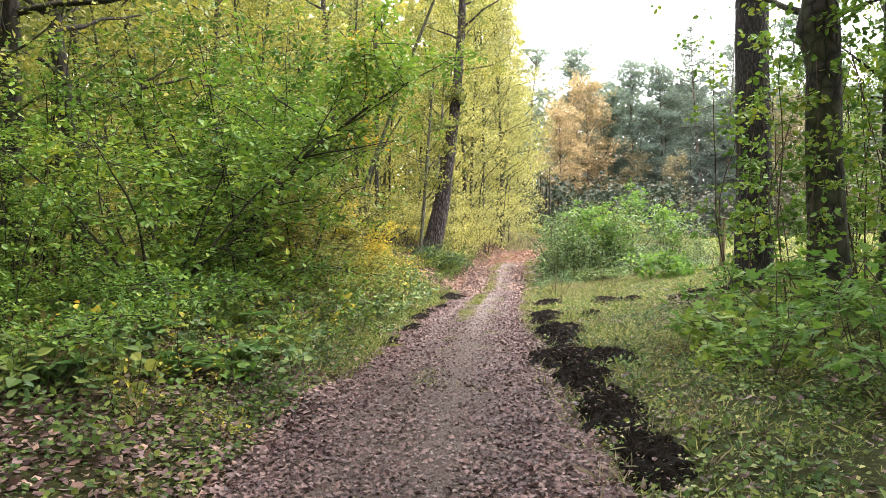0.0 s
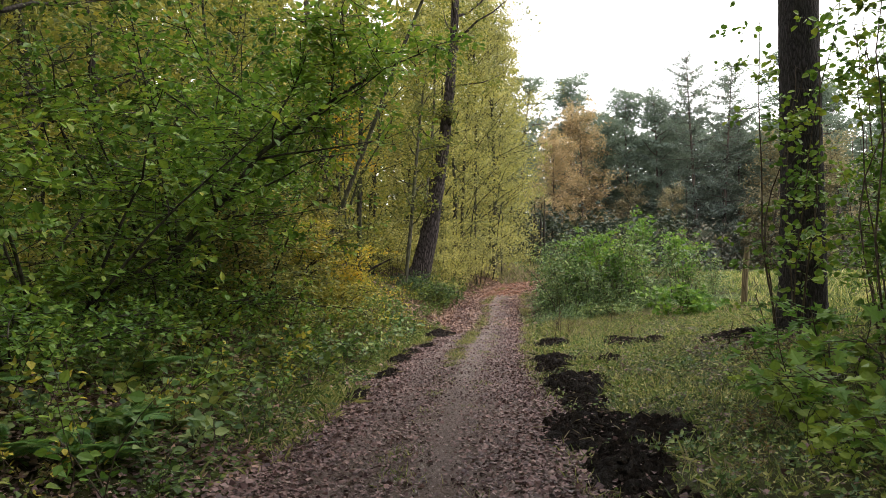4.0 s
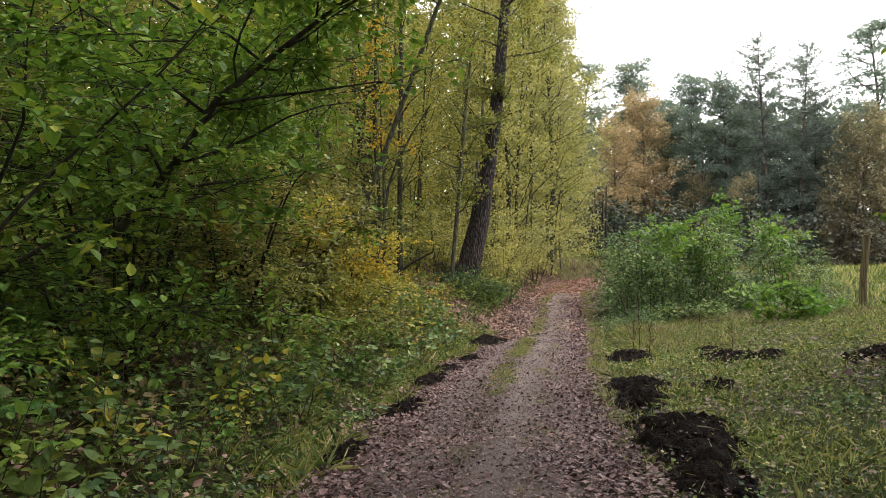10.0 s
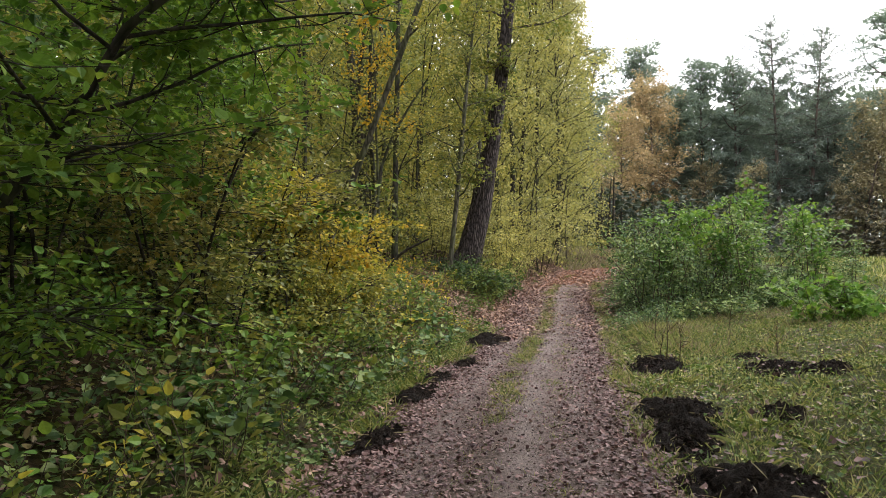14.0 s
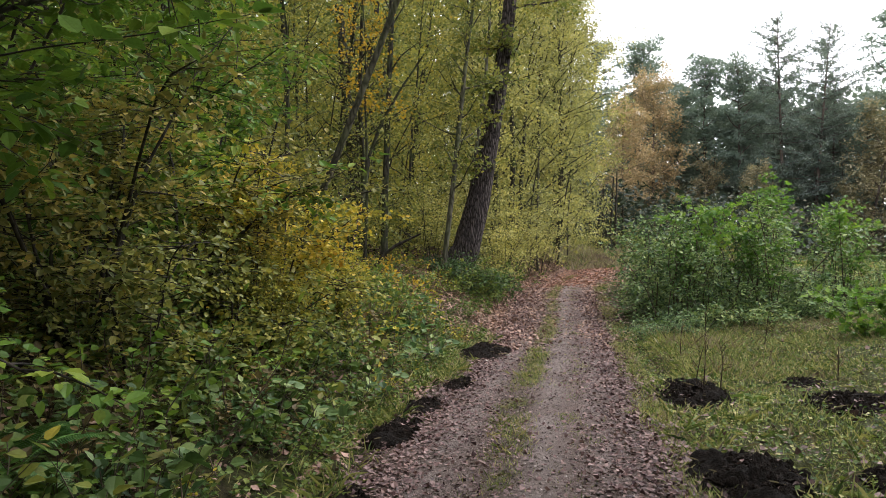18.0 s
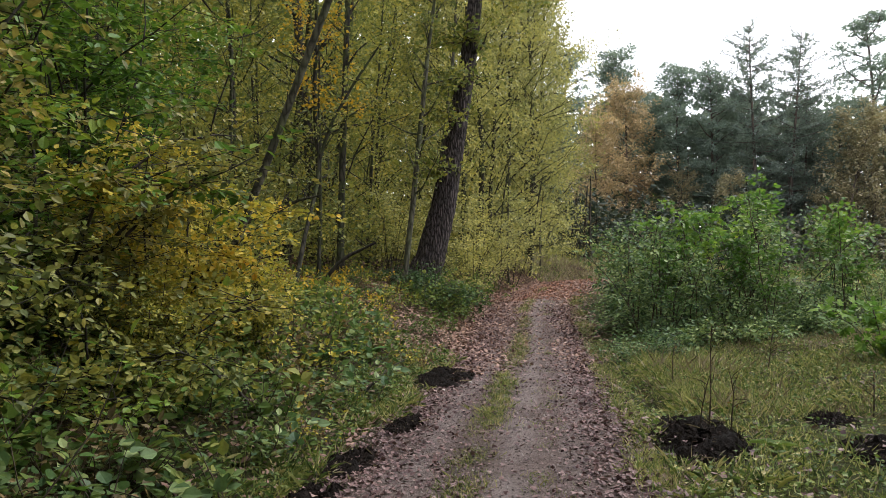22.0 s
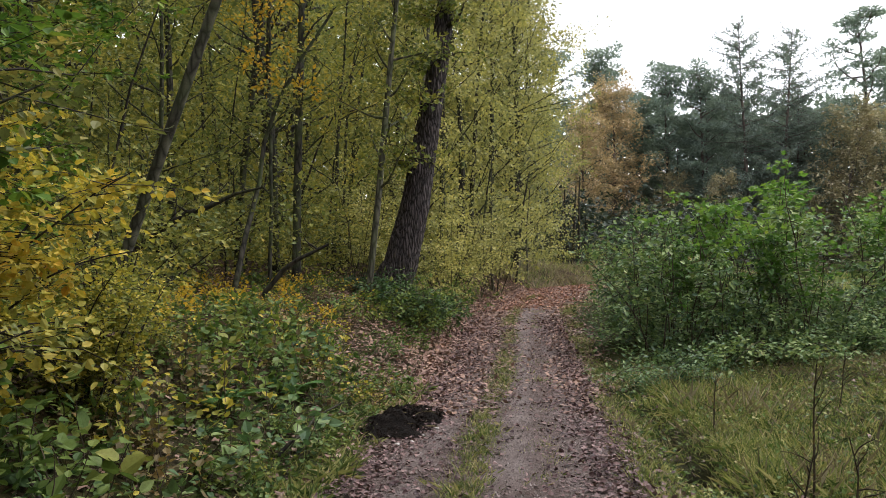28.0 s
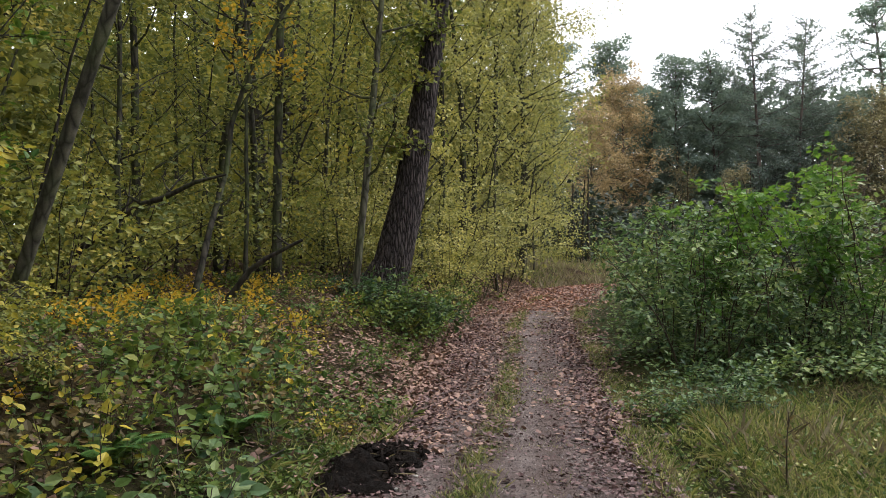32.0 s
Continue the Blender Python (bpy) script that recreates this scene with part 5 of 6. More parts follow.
# ---- fallen leaves ----
def litter(name, n, seed, place, material, size, label, shape="plain"):
    rng = np.random.default_rng(seed)
    x, y = place(rng, n)
    z = height(x, y) + rng.uniform(0.003, 0.02, len(x))
    way = rng.normal(0, 1, (len(x), 3)) * [1, 1, 0.26]
    nrm = rng.normal(0, 0.36, (len(x), 3)) + [0, 0, 1]
    b = Build()
    leaves(b, np.stack([x, y, z], 1), way, nrm, size * rng.uniform(0.4, 1.3, len(x)), shape, 1.2, rng.uniform(-0.1, 0.45), -0.12)
    return tagged(new(name, b.mesh(name, material)), label, "leaves", kind="stuff")


def on_track(rng, n):
    y = 1.3 + 30 * rng.uniform(0, 1, n) ** 1.25
    side = rng.choice([-1, 1], n)
    u = np.where(rng.uniform(0, 1, n) < 0.82, side * rng.normal(0.92, 0.2, n), rng.uniform(-1.2, 1.2, n))
    return xc(y) + u, y


def on_bank(rng, n):
    y = rng.uniform(0.5, 38, n)
    return xc(y) - 1.3 - 9 * rng.uniform(0, 1, n) ** 1.6, y


def at_bend(rng, n):
    y = 21 + 22 * rng.uniform(0, 1, n) ** 0.8
    u = np.where(rng.uniform(0, 1, n) < 0.75, -1.15 + rng.normal(0, 0.6, n), 1.0 + rng.normal(0, 0.3, n))
    u = np.where(y > 34, rng.normal(-0.3, 1.2, n), u)
    return xc(y) + u, y


def by_start(rng, n):
    y = rng.uniform(-4, 7.5, n)
    return xc(y) - 1.1 - 2.6 * rng.uniform(0, 1, n) ** 1.2, y


def over_track(rng, n):
    """Thick at the edges, thin in the bare wheel rut right of the middle."""
    y = 1.2 + 30 * rng.uniform(0, 1, n) ** 1.3
    u = rng.uniform(-1.2, 1.25, n)
    rut = np.exp(-(((u - 0.14) / (0.16 + 0.1 * smooth(11, 16, y))) ** 2)) + 0.6 * np.exp(-(((u + 0.6) / 0.16) ** 2))
    x = xc(y) + u
    k = rng.uniform(0, 1, n) < (0.48 + 0.35 * np.abs(u) + 0.3 * wob(x, y, 3.1, 5.0) + 0.25 * wob(x, y, 8.0, 2.0)) * (1 - 0.85 * rut) * (1 - 0.5 * smooth(11, 16, y))
    return x[k], y[k]


def on_verge(rng, n):
    y = -3 + 26 * rng.uniform(0, 1, n) ** 1.2
    return xc(y) + 1.15 + 4.0 * rng.uniform(0, 1, n) ** 1.6, y


litter("fallen_leaves", 24000, 1, on_track, M_LITTER, 0.04, "brown and grey fallen leaves heaped along the track's edges", "ragged")
litter("fallen_leaves", 66000, 5, over_track, M_LITTER, 0.034, "brown and pale fallen leaves strewn over the track", "ragged")
litter("leaf_mulch", 75000, 6, over_track, M_LITTER, 0.022, "crumbled leaf bits trodden into the track")
litter("fallen_leaves", 7500, 7, on_verge, M_LITTER, 0.055, "brown leaves caught in the verge grass", "ragged")
litter("fallen_leaves", 12000, 4, by_start, M_LITTER, 0.052, "red-brown leaves on the bare ground beside the track", "ragged")
litter("fallen_leaves", 22000, 2, on_bank, M_LITTER_RED, 0.075, "brown fallen leaves covering the bank under the trees")
litter("fallen_leaves", 30000, 3, at_bend, M_LITTER_RED, 0.065, "rust-red fallen leaves heaped along the bend of the track")

def on_slope(rng, n):
    y = rng.uniform(22.5, 40, n)
    return xc(y) - 1.2 - 2.4 * rng.uniform(0, 1, n) ** 1.2, y


def track_end(rng, n):
    y = rng.uniform(33, 42, n)
    return xc(y) + rng.normal(0.1, 0.7, n), y


litter("fallen_leaves", 10000, 9, on_slope, M_LITTER_RED, 0.07, "tan fallen leaves on the slope below the oak")
litter("fallen_leaves", 4500, 10, track_end, M_LITTER_ORANGE, 0.075, "orange fallen leaves where the track bends away")


# ---- grass in tufts ----
def grass(name, tufts, blades, seed, place, material, size, label, spread=0.35, clump=0.05, width=0.03, droop=0.3, shape="blade", out=0.15):
    rng = np.random.default_rng(seed)
    x, y = place(rng, tufts)
    m = len(x)
    grow = np.repeat(rng.uniform(0.55, 1.3, m) * (0.75 + 0.35 * wob(x, y, 1.9, seed)), blades)
    off = rng.normal(0, clump, (m * blades, 2))
    x, y = np.repeat(x, blades) + off[:, 0], np.repeat(y, blades) + off[:, 1]
    z = height(x, y) - 0.012
    way = np.stack([off[:, 0] / clump * spread * out, off[:, 1] / clump * spread * out, np.ones(len(x))], 1) + rng.normal(0, spread * 0.65, (len(x), 3)) * [1, 1, 0]
    nrm = way * [1, 1, 0] + rng.normal(0, 0.3, way.shape) * [1, 1, 0.1] - [0, 0, 0.3]
    b = Build()
    leaves(b, np.stack([x, y, z], 1), way, -nrm, size * grow * rng.uniform(0.5, 1.2, len(x)), shape, width, 0.2, droop * rng.uniform(-0.3, 1.6, (len(x), 1)))
    return tagged(new(name, b.mesh(name, material)), label, "grass", kind="stuff")


def keep_off_mud(x, y, rng):
    ditch = ditch_at(x, y) > rng.uniform(0.45, 0.9, len(x))
    k = (mud_at(x, y) < rng.uniform(0.15, 0.5, len(x))) & ~ditch
    return x[k], y[k]


def verge_right(rng, n):
    y = 0.5 + 25 * rng.uniform(0, 1, n)
    u = 1.1 + 5.6 * rng.uniform(0, 1, n) ** 1.35
    x = xc(y) + u
    k = wob(x, y, 2.6, 3.0) + 0.5 * wob(x, y, 6.5, 1.0) > rng.uniform(-1.5, 0.1, n)
    k &= (y > 5.5) | (rng.uniform(0, 1, n) < 0.3)
    return keep_off_mud(x[k], y[k], rng)


def start_right(rng, n):
    y = rng.uniform(-4, 5, n)
    return keep_off_mud(xc(y) + 1.3 + 5 * rng.uniform(0, 1, n), y, rng)


def verge_left(rng, n):
    y = 6 + 17 * rng.uniform(0, 1, n)
    u = -1.1 - np.abs(rng.normal(0, 0.5, n))
    x = xc(y) + u
    k = wob(x, y, 2.2, 8.0) > rng.uniform(-0.9, 0.4, n)
    return keep_off_mud(x[k], y[k], rng)


def middle(rng, n):
    y = 5 + 32 * rng.uniform(0, 1, n) ** 0.75
    second = rng.uniform(0, 1, n) < 0.22
    x = xc(y) + np.where(second, 0.38, -0.17) + rng.normal(0, 0.09, n)
    k = wob(x, y, 5.3, 9.0) + 0.4 * smooth(8, 18, y) - 0.1 * second > rng.uniform(0.0, 0.7, n)
    return x[k], y[k]


def middle_far(rng, n):
    y = rng.uniform(13, 37, n)
    x = xc(y) - 0.17 + 0.05 * wob(y, y, 1.3, 4.0) + rng.normal(0, 0.085, n)
    k = wob(x, y, 4.3, 6.0) > rng.uniform(-0.7, 0.5, n)
    return x[k], y[k]


def by_bramble(rng, n):
    y = rng.uniform(17.6, 24, n)
    u = 1.72 + np.abs(rng.normal(0, 0.6, n))
    return keep_off_mud(xc(y) + u, y, rng)


def by_ditch(rng, n):
    y = rng.uniform(11, 34, n)
    u = 1.02 + 0.28 * rng.uniform(0, 1, n) + 0.06 * wob(y, y, 1.7, 2.0)
    return keep_off_mud(xc(y) + u, y, rng)


def tall_right(rng, n):
    y = rng.uniform(17.5, 23.6, n)
    u = 2.4 + 4.2 * rng.uniform(0, 1, n)
    x = xc(y) + u
    k = wob(x, y, 1.7, 5.0) > rng.uniform(-0.6, 0.6, n)
    return x[k], y[k]


def meadow(rng, n):
    return rng.uniform(6.5, 30, n), rng.uniform(23, 62, n)


def tussocks(rng, n):
    """Scattered in drifts over the verge."""
    y = 2.0 + 21.5 * rng.uniform(0, 1, n)
    x = xc(y) + 1.25 + 5.2 * rng.uniform(0, 1, n) ** 1.2
    k = wob(x, y, 1.9, 7.0) > rng.uniform(-1.0, 0.5, n)
    return keep_off_mud(x[k], y[k], rng)


grass("grass", 15000, 7, 11, verge_right, M_GRASS, 0.115, "rough short grass on the verge", 1.2, 0.06, 0.09)
grass("grass", 1300, 15, 31, tussocks, M_GRASS, 0.16, "arching grass tussocks standing in the verge", 1.0, 0.05, 0.06, 0.6, "arc", 0.4)
# grass in the darker herb colour, which carries the shade under the roadside trees
grass("grass", 700, 10, 35, start_right, M_HERB, 0.12, "rough grass beside the start of the walk, tree shade in its dark green", 1.2, 0.06, 0.07)
grass("grass", 900, 10, 16, verge_right, M_STRAW, 0.17, "withered tufts among the verge grass", 1.2, 0.05, 0.05)
grass("grass", 1900, 9, 12, verge_left, M_GRASS, 0.15, "green grass tufts along the track's edge", 0.9, 0.05, 0.055, 0.6, "arc", 0.35)
grass("grass", 2000, 7, 36, middle_far, M_GRASS, 0.095, "green strip of grass between the wheel ruts", 0.9, 0.04, 0.06)
grass("grass", 7000, 7, 13, middle, M_GRASS, 0.07, "thin line of short grass along the middle of the track", 0.9, 0.04, 0.05)
grass("grass", 1600, 11, 17, by_bramble, M_GRASS, 0.19, "lush grass hanging over the ditch", 1.0, 0.07, 0.06)
grass("grass", 240, 6, 32, by_bramble, M_STRAW, 0.26, "dry grass stalks among the lush grass", 0.6, 0.1, 0.03)
grass("grass", 2800, 7, 33, by_ditch, M_GRASS, 0.085, "short bright grass between track and ditch", 0.9, 0.05, 0.09)
grass("grass", 1200, 7, 14, tall_right, M_STRAW, 0.23, "dry straw-coloured grass before the brambles", 0.8, 0.08, 0.024)
grass("grass", 2200, 9, 34, tall_right, M_GRASS, 0.12, "rough green grass before the brambles", 1.2, 0.06, 0.09)
def clearing_edge(rng, n):
    return rng.uniform(5.0, 17, n), rng.uniform(13, 25, n)


grass("grass", 2600, 8, 37, clearing_edge, M_GRASS, 0.24, "rough grass at the edge of the clearing", 0.8, 0.14, 0.09)
grass("grass", 5200, 10, 15, meadow, M_GRASS, 0.36, "bright green grass of the clearing", 0.7, 0.3, 0.11)


# ---- grit and small stones on the track ----
def grit(n, seed):
    rng = np.random.default_rng(seed)
    y = 1.2 + 27 * rng.uniform(0, 1, n) ** 1.3
    u = rng.uniform(-1.1, 1.1, n)
    x = xc(y) + u
    size = 0.005 + 0.016 * rng.uniform(0, 1, n) ** 2.6
    c = np.stack([x, y, height(x, y)], 1)
    a = rng.uniform(0, 6.283, n)[:, None] + np.arange(4) * 1.571
    foot = np.stack([np.cos(a), np.sin(a), np.zeros_like(a)], -1) * rng.uniform(0.6, 1.3, (n, 4, 1)) - [0, 0, 0.4]
    top = np.stack([rng.normal(0, 0.3, n), rng.normal(0, 0.3, n), rng.uniform(0.4, 0.9, n)], 1)[:, None]
    v = c[:, None] + size[:, None, None] * np.concatenate([foot, top], 1)
    b = Build()
    b.add(v, (np.arange(n)[:, None, None] * 5 + np.array([(0, 1, 4), (1, 2, 4), (2, 3, 4), (3, 0, 4)])[None]).reshape(-1, 3))
    return tagged(new("grit", b.mesh("grit", M_GRIT)), "small grey-brown stones and crumbs trodden into the track", "stones", kind="stuff")


grit(36000, 45)


def weeds(name, n, seed, place, material, size, label):
    """Small leaves held close over the ground."""
    rng = np.random.default_rng(seed)
    x, y = place(rng, n)
    z = height(x, y) + rng.uniform(0.01, 0.1, len(x))
    b = Build()
    leaves(b, np.stack([x, y, z], 1), rng.normal(0, 1, (len(x), 3)) * [1, 1, 0.35], rng.normal(0, 0.4, (len(x), 3)) + [0, 0, 1], size * rng.uniform(0.5, 1.3, len(x)), "plain", 1.2, 0.2, 0.15)
    return tagged(new(name, b.mesh(name, material)), label, "weeds", kind="stuff")


def near_right(rng, n):
    y = -3 + 26 * rng.uniform(0, 1, n) ** 1.2
    x = xc(y) + 1.25 + 5.0 * rng.uniform(0, 1, n) ** 1.2
    k = wob(x, y, 1.6, 4.0) > rng.uniform(-1.6, 0.3, n)
    return keep_off_mud(x[k], y[k], rng)


def near_left(rng, n):
    y = 1 + 23 * rng.uniform(0, 1, n)
    return keep_off_mud(xc(y) - 1.35 - 3.5 * rng.uniform(0, 1, n) ** 1.2, y, rng)


def past_bend(rng, n):
    x, y = rng.uniform(-3.5, 8, n), rng.uniform(41, 53, n)
    k = (np.abs(x - xc(y)) > 1.2) | (y > 43.5)
    return x[k], y[k]


grass("grass", 1000, 12, 18, past_bend, M_STRAW, 0.5, "pale withered grass past the bend", 0.4, 0.12, 0.04)
grass("grass", 900, 12, 19, past_bend, M_GRASS, 0.4, "green grass past the bend", 0.4, 0.12, 0.05)
weeds("ground_weeds", 26000, 23, near_right, M_GRASS, 0.032, "tiny bright weeds and moss among the verge grass")
weeds("ground_weeds", 19000, 21, near_right, M_HERB, 0.042, "small green weeds growing through the verge grass")
weeds("ground_weeds", 16000, 22, near_left, M_HERB, 0.05, "small green weeds covering the foot of the bank")

# ---- low plants ----
def herb(seed, stems, tall, per, size, shape, spread=0.16, width=1.0):
    rng = np.random.default_rng(seed)
    wood, green = Build(), Build()
    for s in range(stems):
        t2 = rng.uniform(0, 6.283)
        line = bough(rng, (spread * rng.normal(), spread * rng.normal(), -0.03), (0.6 * math.cos(t2), 0.6 * math.sin(t2), 1), tall * rng.uniform(0.6, 1.1), 4, 0.15, -0.05)
        wood.tube(line, np.linspace(0.005, 0.002, 4), 3)
        sprays(rng, green, line, per, 0.09, size, shape, 0.7, 0.2, width, 0.15)
    return [], wood, green


GL = "low plants on the bank"
masters = [plant("nettle_clump", *herb(101, 8, 0.45, 12, 0.076, "oval"), M_TWIG, M_HERB, "clump of green nettles and low herbs", "plant", GL, "stem", "stem", "foliage"),
           plant("bramble_clump", *herb(103, 6, 0.42, 10, 0.092, "hazel"), M_TWIG, M_HERB, "low trailing bramble with rounded green leaves", "plant", GL, "stem", "stem", "foliage"),
           plant("ivy_clump", *herb(105, 7, 0.27, 13, 0.078, "hazel", 0.2), M_TWIG, M_BRAMBLE, "low dark green clump of ivy-like leaves", "plant", GL, "stem", "stem", "foliage"),
           plant("hazel_seedling", *herb(107, 5, 0.9, 20, 0.068, "hazel", 0.14), M_TWIG, M_HAZEL, "waist-high seedling with large green leaves", "plant", GL, "stem", "stem", "foliage")]
masters += [plant("bramble_clump", *herb(121, 6, 0.4, 11, 0.062, "oval"), M_TWIG, M_WITHERED, "withered low bramble with brown-olive leaves", "plant", GL, "stem", "stem", "foliage"),
            plant("hazel_seedling", *herb(123, 5, 0.6, 11, 0.066, "hazel"), M_TWIG, M_YELLOW, "low seedling with yellowing leaves", "plant", GL, "stem", "stem", "foliage")]
rows = [[], [], [], [], [], []]
for _ in range(640):
    y = rng.uniform(1.0, 29)
    u = -1.5 - 3.0 * rng.uniform() ** 1.15
    if (y < 3.6 and u > -3.2 and rng.uniform() < 0.75) or (y > 22.5 and u > -2.6 and rng.uniform() < 0.8):
        continue
    kind = int(rng.choice(6, p=[0.3, 0.25, 0.17, 0.1, 0.11, 0.07] if y < 16 else [0.14, 0.2, 0.12, 0.04, 0.34, 0.16]))
    if kind == 3 and (u > -1.9 or y > 16):
        kind = 0
    rows[kind].append((float(xc(y)) + u, y, rng.uniform(0, 360), rng.uniform(0.6, 1.25) * (0.6 if u > -1.9 or (y > 17 and u < -3) else 1.0)))
for _ in range(150):
    y = rng.uniform(0.5, 12)
    u = 1.9 + 4.8 * rng.uniform()
    if u < 2.9 and y > 8.2:
        continue
    rows[int(rng.choice([0, 1, 2, 4], p=[0.3, 0.25, 0.2, 0.25]))].append((float(xc(y)) + u, y, rng.uniform(0, 360), rng.uniform(0.4, 0.8)))
for _ in range(170):
    y = rng.uniform(17, 31)
    u = -4.0 - 4.5 * rng.uniform()
    rows[int(rng.choice(3, p=[0.3, 0.35, 0.35]))].append((float(xc(y)) + u, y, rng.uniform(0, 360), rng.uniform(0.35, 0.75)))
for m, r in zip(masters, rows):
    set_out(m, r)
amber_low = plant("hazel_seedling", *herb(108, 6, 0.55, 12, 0.085, "oval", 0.2), M_TWIG, M_AMBER, "low seedling with yellow and orange leaves", "plant", GL, "stem", "stem", "foliage")
spots = []
for _ in range(70):
    y = rng.uniform(17.5, 29)
    spots.append((float(xc(y)) - 3.0 - 4.0 * rng.uniform(), y, rng.uniform(0, 360), rng.uniform(0.4, 0.85)))
set_out(amber_low, spots)

big_leaf = plant("hazel_seedling", *herb(127, 6, 0.6, 14, 0.085, "hazel", 0.18), M_TWIG, M_HERB, "low seedling with broad dark green leaves", "plant", GL, "stem", "stem", "foliage")
spots = []
for _ in range(46):
    y = rng.uniform(13, 23)
    spots.append((float(xc(y)) - 2.0 - 1.7 * rng.uniform(), y, rng.uniform(0, 360), rng.uniform(0.55, 1.0)))
set_out(big_leaf, spots)

set_out(plant("hazel_seedling", *herb(131, 5, 0.62, 10, 0.115, "hazel", 0.13, 1.25), M_TWIG, M_SHOOT, "young hazel shoots with large round yellow-green leaves", "plant", "young hazel shoots by the track", "stem", "stem", "foliage"),
        [(2.55, 7.2, 0, 0.9), (2.85, 7.7, 70, 0.65), (3.1, 8.5, 140, 0.8), (2.85, 6.5, 210, 0.8), (3.3, 7.4, 280, 1.1), (2.5, 6.0, 30, 0.55), (3.7, 8.9, 100, 1.0), (2.9, 9.6, 170, 0.5), (3.3, 5.6, 240, 0.9)])

# bushes and herbs standing before the oak's foot
set_out(plant("bramble_bush", *shrub(87, 9, 1.15, 0.6, 13, 16, 0.075, "oval", -0.08, 0.02, low=0.08, flat=0.75), M_TWIG, M_DARK_LEAF, "small dark green bush at the foot of the oak", "bush", "", "stem", "twig", "foliage"),
        [(-3.85, 28.6, 0, 1.05), (-3.4, 28.0, 90, 0.9), (-3.3, 29.2, 200, 0.9), (-4.3, 28.9, 300, 0.8)])
set_out(plant("nettle_clump", *herb(109, 16, 0.95, 20, 0.085, "oval", 0.4), M_TWIG, M_HERB, "tall nettles round the foot of the oak", "plant", "", "stem", "stem", "foliage"),
        [(-3.5, 27.6, 0, 1.0), (-3.1, 28.6, 90, 1.05), (-3.9, 27.2, 160, 0.8), (-2.9, 26.4, 220, 0.7), (-3.2, 24.4, 40, 0.6), (-3.3, 30.4, 10, 1.1), (-3.4, 33.0, 70, 1.1), (-3.25, 28.1, 200, 1.1), (-3.05, 27.3, 120, 0.85), (-3.6, 28.9, 300, 1.2), (-2.95, 29.2, 250, 0.9)])


# ---- ferns ----
def fern():
    rng = np.random.default_rng(111)
    ob = thing("fern", 0, 0, 0, "arching green fern at the foot of the thicket", "fern", "ferns under the hazels")
    b = Build()
    line = bough(rng, (0.03, 0, 0), (0.75, 0, 1), 0.75, 12, 0.02, -0.13)
    b.tube(line, np.linspace(0.005, 0.0015, 12), 3)
    for s in (1, -1):
        f = np.linspace(0.12, 0.98, 34)
        pos = np.stack([np.interp(f, np.linspace(0, 1, 12), line[:, c]) for c in range(3)], 1)
        d = np.gradient(pos, axis=0)
        way = unit(np.cross(d, [0, 0, 1])) * s + 0.45 * unit(d)
        leaves(b, pos, way, np.tile([0, 0, 1.0], (34, 1)), 0.17 * np.sin(np.pi * (0.12 + 0.86 * f)) + 0.02, "oval", 0.3, 0.1, 0.15)
    me = b.mesh("frond", M_FERN)
    for q in range(8):
        o = part("frond", me, ob)
        sc = rng.uniform(0.7, 1.15)
        o.matrix_basis = Matrix.LocRotScale((0, 0, 0), Euler((rng.uniform(-0.15, 0.15), rng.uniform(-0.25, 0.3), q * 0.785 + rng.uniform(-0.3, 0.3))), (sc, sc, sc))
    return ob


set_out(fern(), [(-2.15, 5.55, 20, 0.7), (-2.4, 6.3, 160, 0.7), (-3.05, 20.3, 60, 0.6), (-2.6, 5.2, 0, 0.7), (-3.0, 4.0, 50, 0.8), (-2.5, 6.6, 120, 0.7), (-3.2, 8.0, 200, 0.8), (-3.4, 6.0, 80, 0.8), (-3.25, 18.9, 100, 0.6), (-3.0, 11.4, 260, 0.7)])


# ---- dead stalks and loose sticks ----
def stalk(x, y, tall, seed):
    rng = np.random.default_rng(seed)
    b = Build()
    ob = thing("dead_stalk", x, y, h(x, y), "withered brown plant stalk standing in the grass", "stalk", "dead stalks in the grass")
    line = bough(rng, (0, 0, -0.05), (0.05, 0.02, 1), tall, 7, 0.06)
    b.tube(line, np.linspace(0.008, 0.003, 7), 5)
    for q in range(5):
        st, _ = between(line, 0.45 + 0.1 * q)
        b.tube(bough(rng, st, (rng.normal(), rng.normal(), 1.2), 0.16, 4, 0.15), np.linspace(0.005, 0.002, 4), 4)
    part("stem", b.mesh("stem", M_TWIG, flat=False), ob)
    tuft = Build()
    sprays(rng, tuft, line, 26, 0.07, 0.035, "plain", 0.2, 0.2, 0.7, 0.35)
    part("seed_head", tuft.mesh("seed_head", M_WITHERED), ob, kind="stuff")
    return ob


for i, (x, y, t) in enumerate([(0.95, 17.05, 0.95), (1.1, 16.9, 0.6), (0.85, 16.9, 0.55), (2.4, 17.4, 0.45), (0.95, 19.9, 0.55), (2.2, 20.6, 0.6)]):
    stalk(x, y, t, 300 + i)

for i, (x, y, t, l) in enumerate([(4.2, 12.6, 30, 0.9), (4.7, 13.2, 100, 1.1), (5.3, 13.6, 60, 0.8), (3.9, 13.4, 150, 0.7), (-2.2, 22.9, 15, 0.6), (-2.6, 18.6, 60, 0.9), (-2.9, 16.2, 130, 0.8)]):
    ln = bough(np.random.default_rng(330 + i), (x, y, h(x, y) + 0.02), (math.cos(radians(t)), math.sin(radians(t)), 0.25), l, 6, 0.2, -0.03)
    bare("stick", ln, np.linspace(0.018, 0.006, 6), M_BARK_DARK, "dark crooked stick lying among the plants", "stick", 6, "loose sticks")

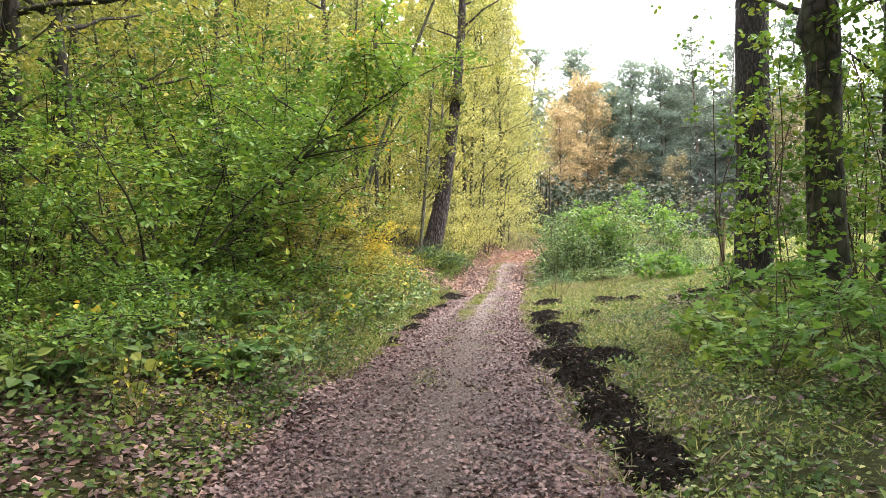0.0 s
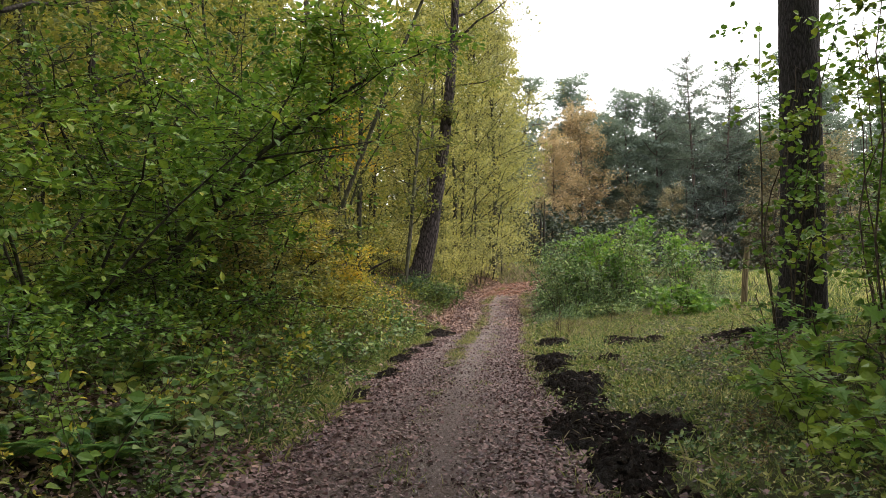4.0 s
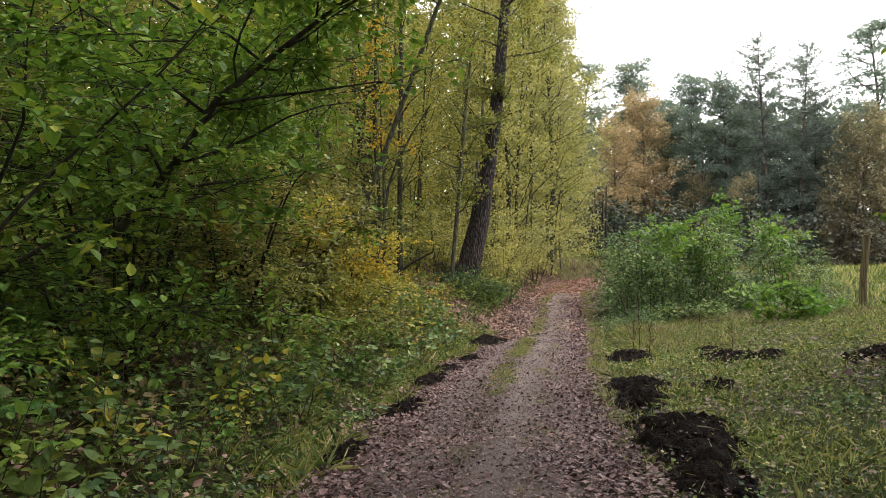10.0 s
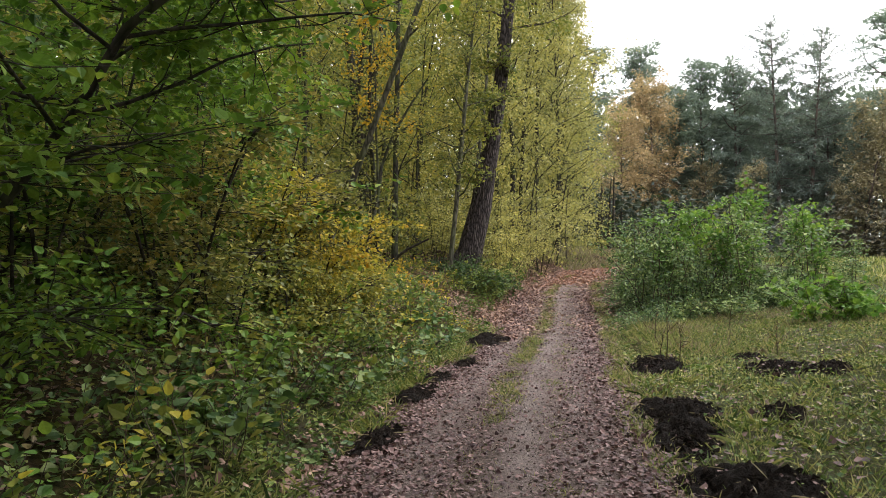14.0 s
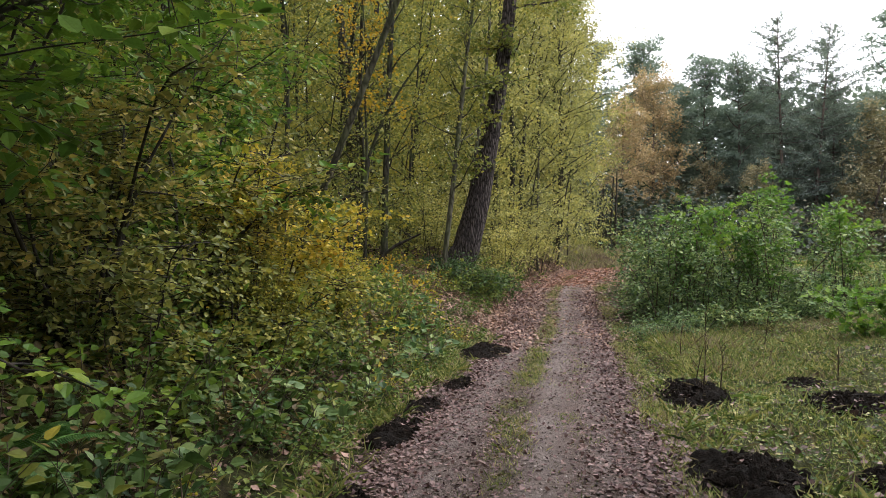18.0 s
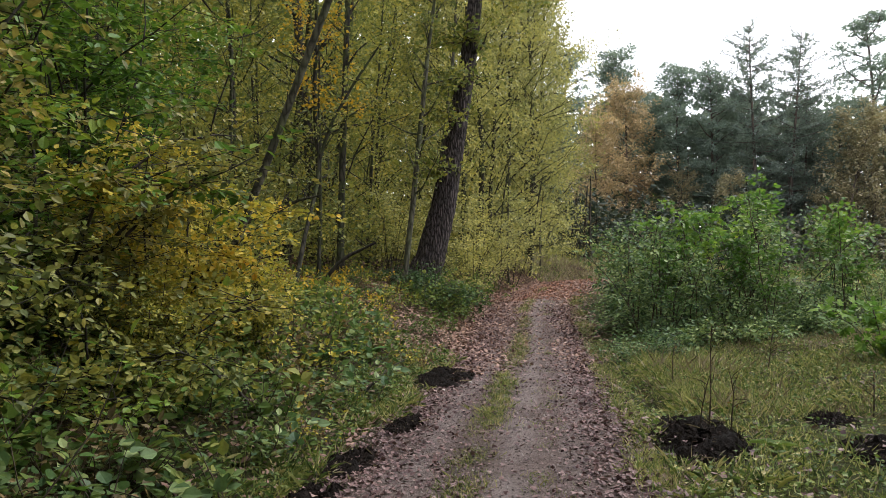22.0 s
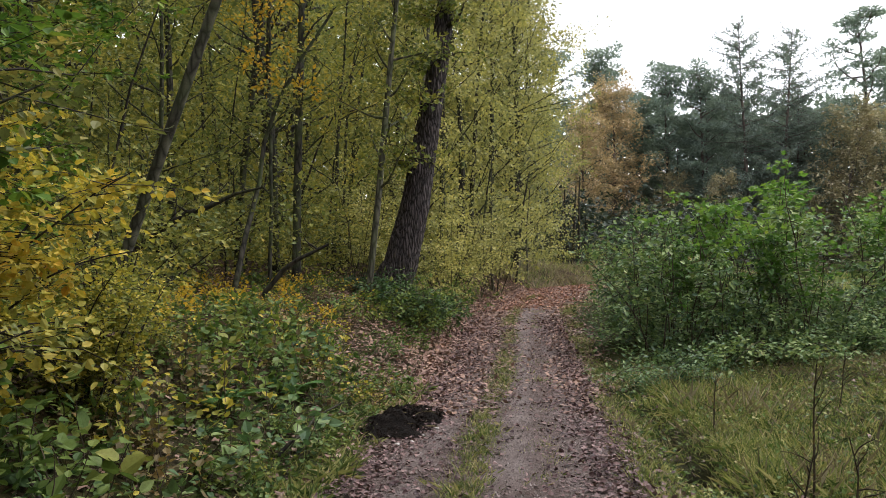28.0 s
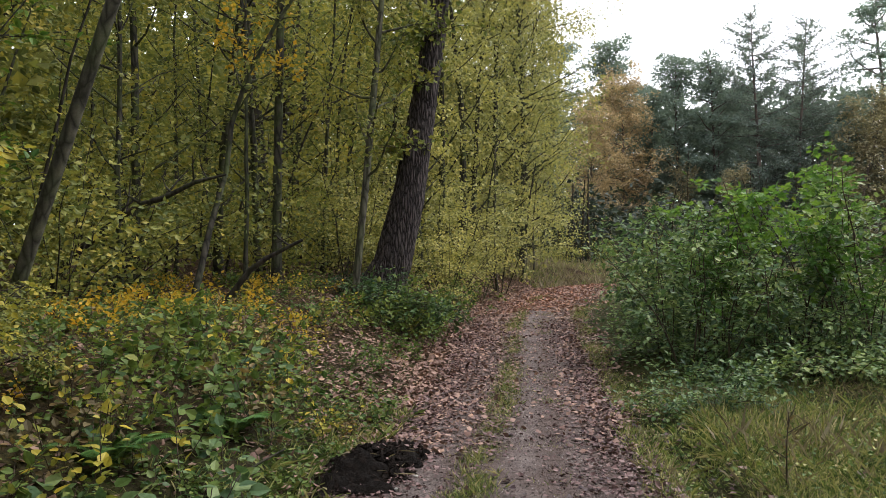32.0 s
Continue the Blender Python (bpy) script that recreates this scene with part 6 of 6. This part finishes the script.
# pale stones at the foot of the soil heap
def stone(x, y, size, seed):
    rng = np.random.default_rng(seed)
    bm = bmesh.new()
    bmesh.ops.create_icosphere(bm, subdivisions=2, radius=1.0)
    for v in bm.verts:
        v.co *= 1 + 0.3 * noise.noise(v.co * 1.3 + Vector((seed * 2.3, 0, 0)))
        v.co.z *= 0.55
    me = bpy.data.meshes.new("stone")
    bm.to_mesh(me)
    bm.free()
    me.materials.append(M_STONE)
    ob = new("stone", me)
    ob.matrix_basis = pose(x, y, h(x, y) + 0.3 * size, 0, 0, rng.uniform(0, 360))
    ob.scale = (size, size * rng.uniform(0.6, 1.0), size)
    return tagged(ob, "small pale stone lying beside the dug soil", "stone", "stones beside the soil heap")


for i, (x, y, size) in enumerate([(-1.82, 19.45, 0.03), (-1.72, 19.62, 0.022), (-1.9, 19.3, 0.018), (-1.66, 19.9, 0.025), (-1.76, 19.2, 0.015), (-1.6, 20.3, 0.02), (-1.68, 19.4, 0.014)]):
    stone(x, y, size, 390 + i)

# a heap of brushwood and leaves round the conifer's foot
def brush_spot(rng, n):
    return 4.3 + rng.normal(0, 0.55, n), 13.5 + rng.normal(0, 0.45, n)


litter("fallen_leaves", 1600, 8, brush_spot, M_LITTER, 0.07, "brown leaves heaped round the conifer's foot", "ragged")
for i in range(12):
    r8 = np.random.default_rng(350 + i)
    x, y = brush_spot(r8, 1)
    x, y = float(x[0]), float(y[0])
    ln = bough(r8, (x, y, h(x, y) + 0.02), (*r8.normal(0, 1, 2), r8.uniform(0.1, 0.7)), r8.uniform(0.5, 1.1), 7, 0.3, -0.04)
    bare("stick", ln, np.linspace(0.013, 0.004, 7), M_TWIG, "brown curved dead branch in a heap of brushwood", "stick", 5, "brushwood at the conifer's foot")


# ---- dock growing on the heap ----
def dock(x, y):
    rng = np.random.default_rng(371)
    ob = thing("dock_plant", x, y, h(x, y), "dock plant with large drooping grey-green leaves on dug soil", "plant")
    for q in range(7):
        b = Build()
        a = q * 0.9 + rng.uniform(-0.3, 0.3)
        way = np.array([[math.cos(a), math.sin(a), rng.uniform(0.3, 0.9)]])
        leaves(b, np.array([[0, 0, 0.04]]), way, np.array([[0, 0, 1.0]]), 0.17 * rng.uniform(0.7, 1.1), "hazel", 0.75, 0.25, 0.8)
        part("leaf", b.mesh("leaf", M_HERB, flat=False), ob)
    return ob


dock(1.32, 16.25)
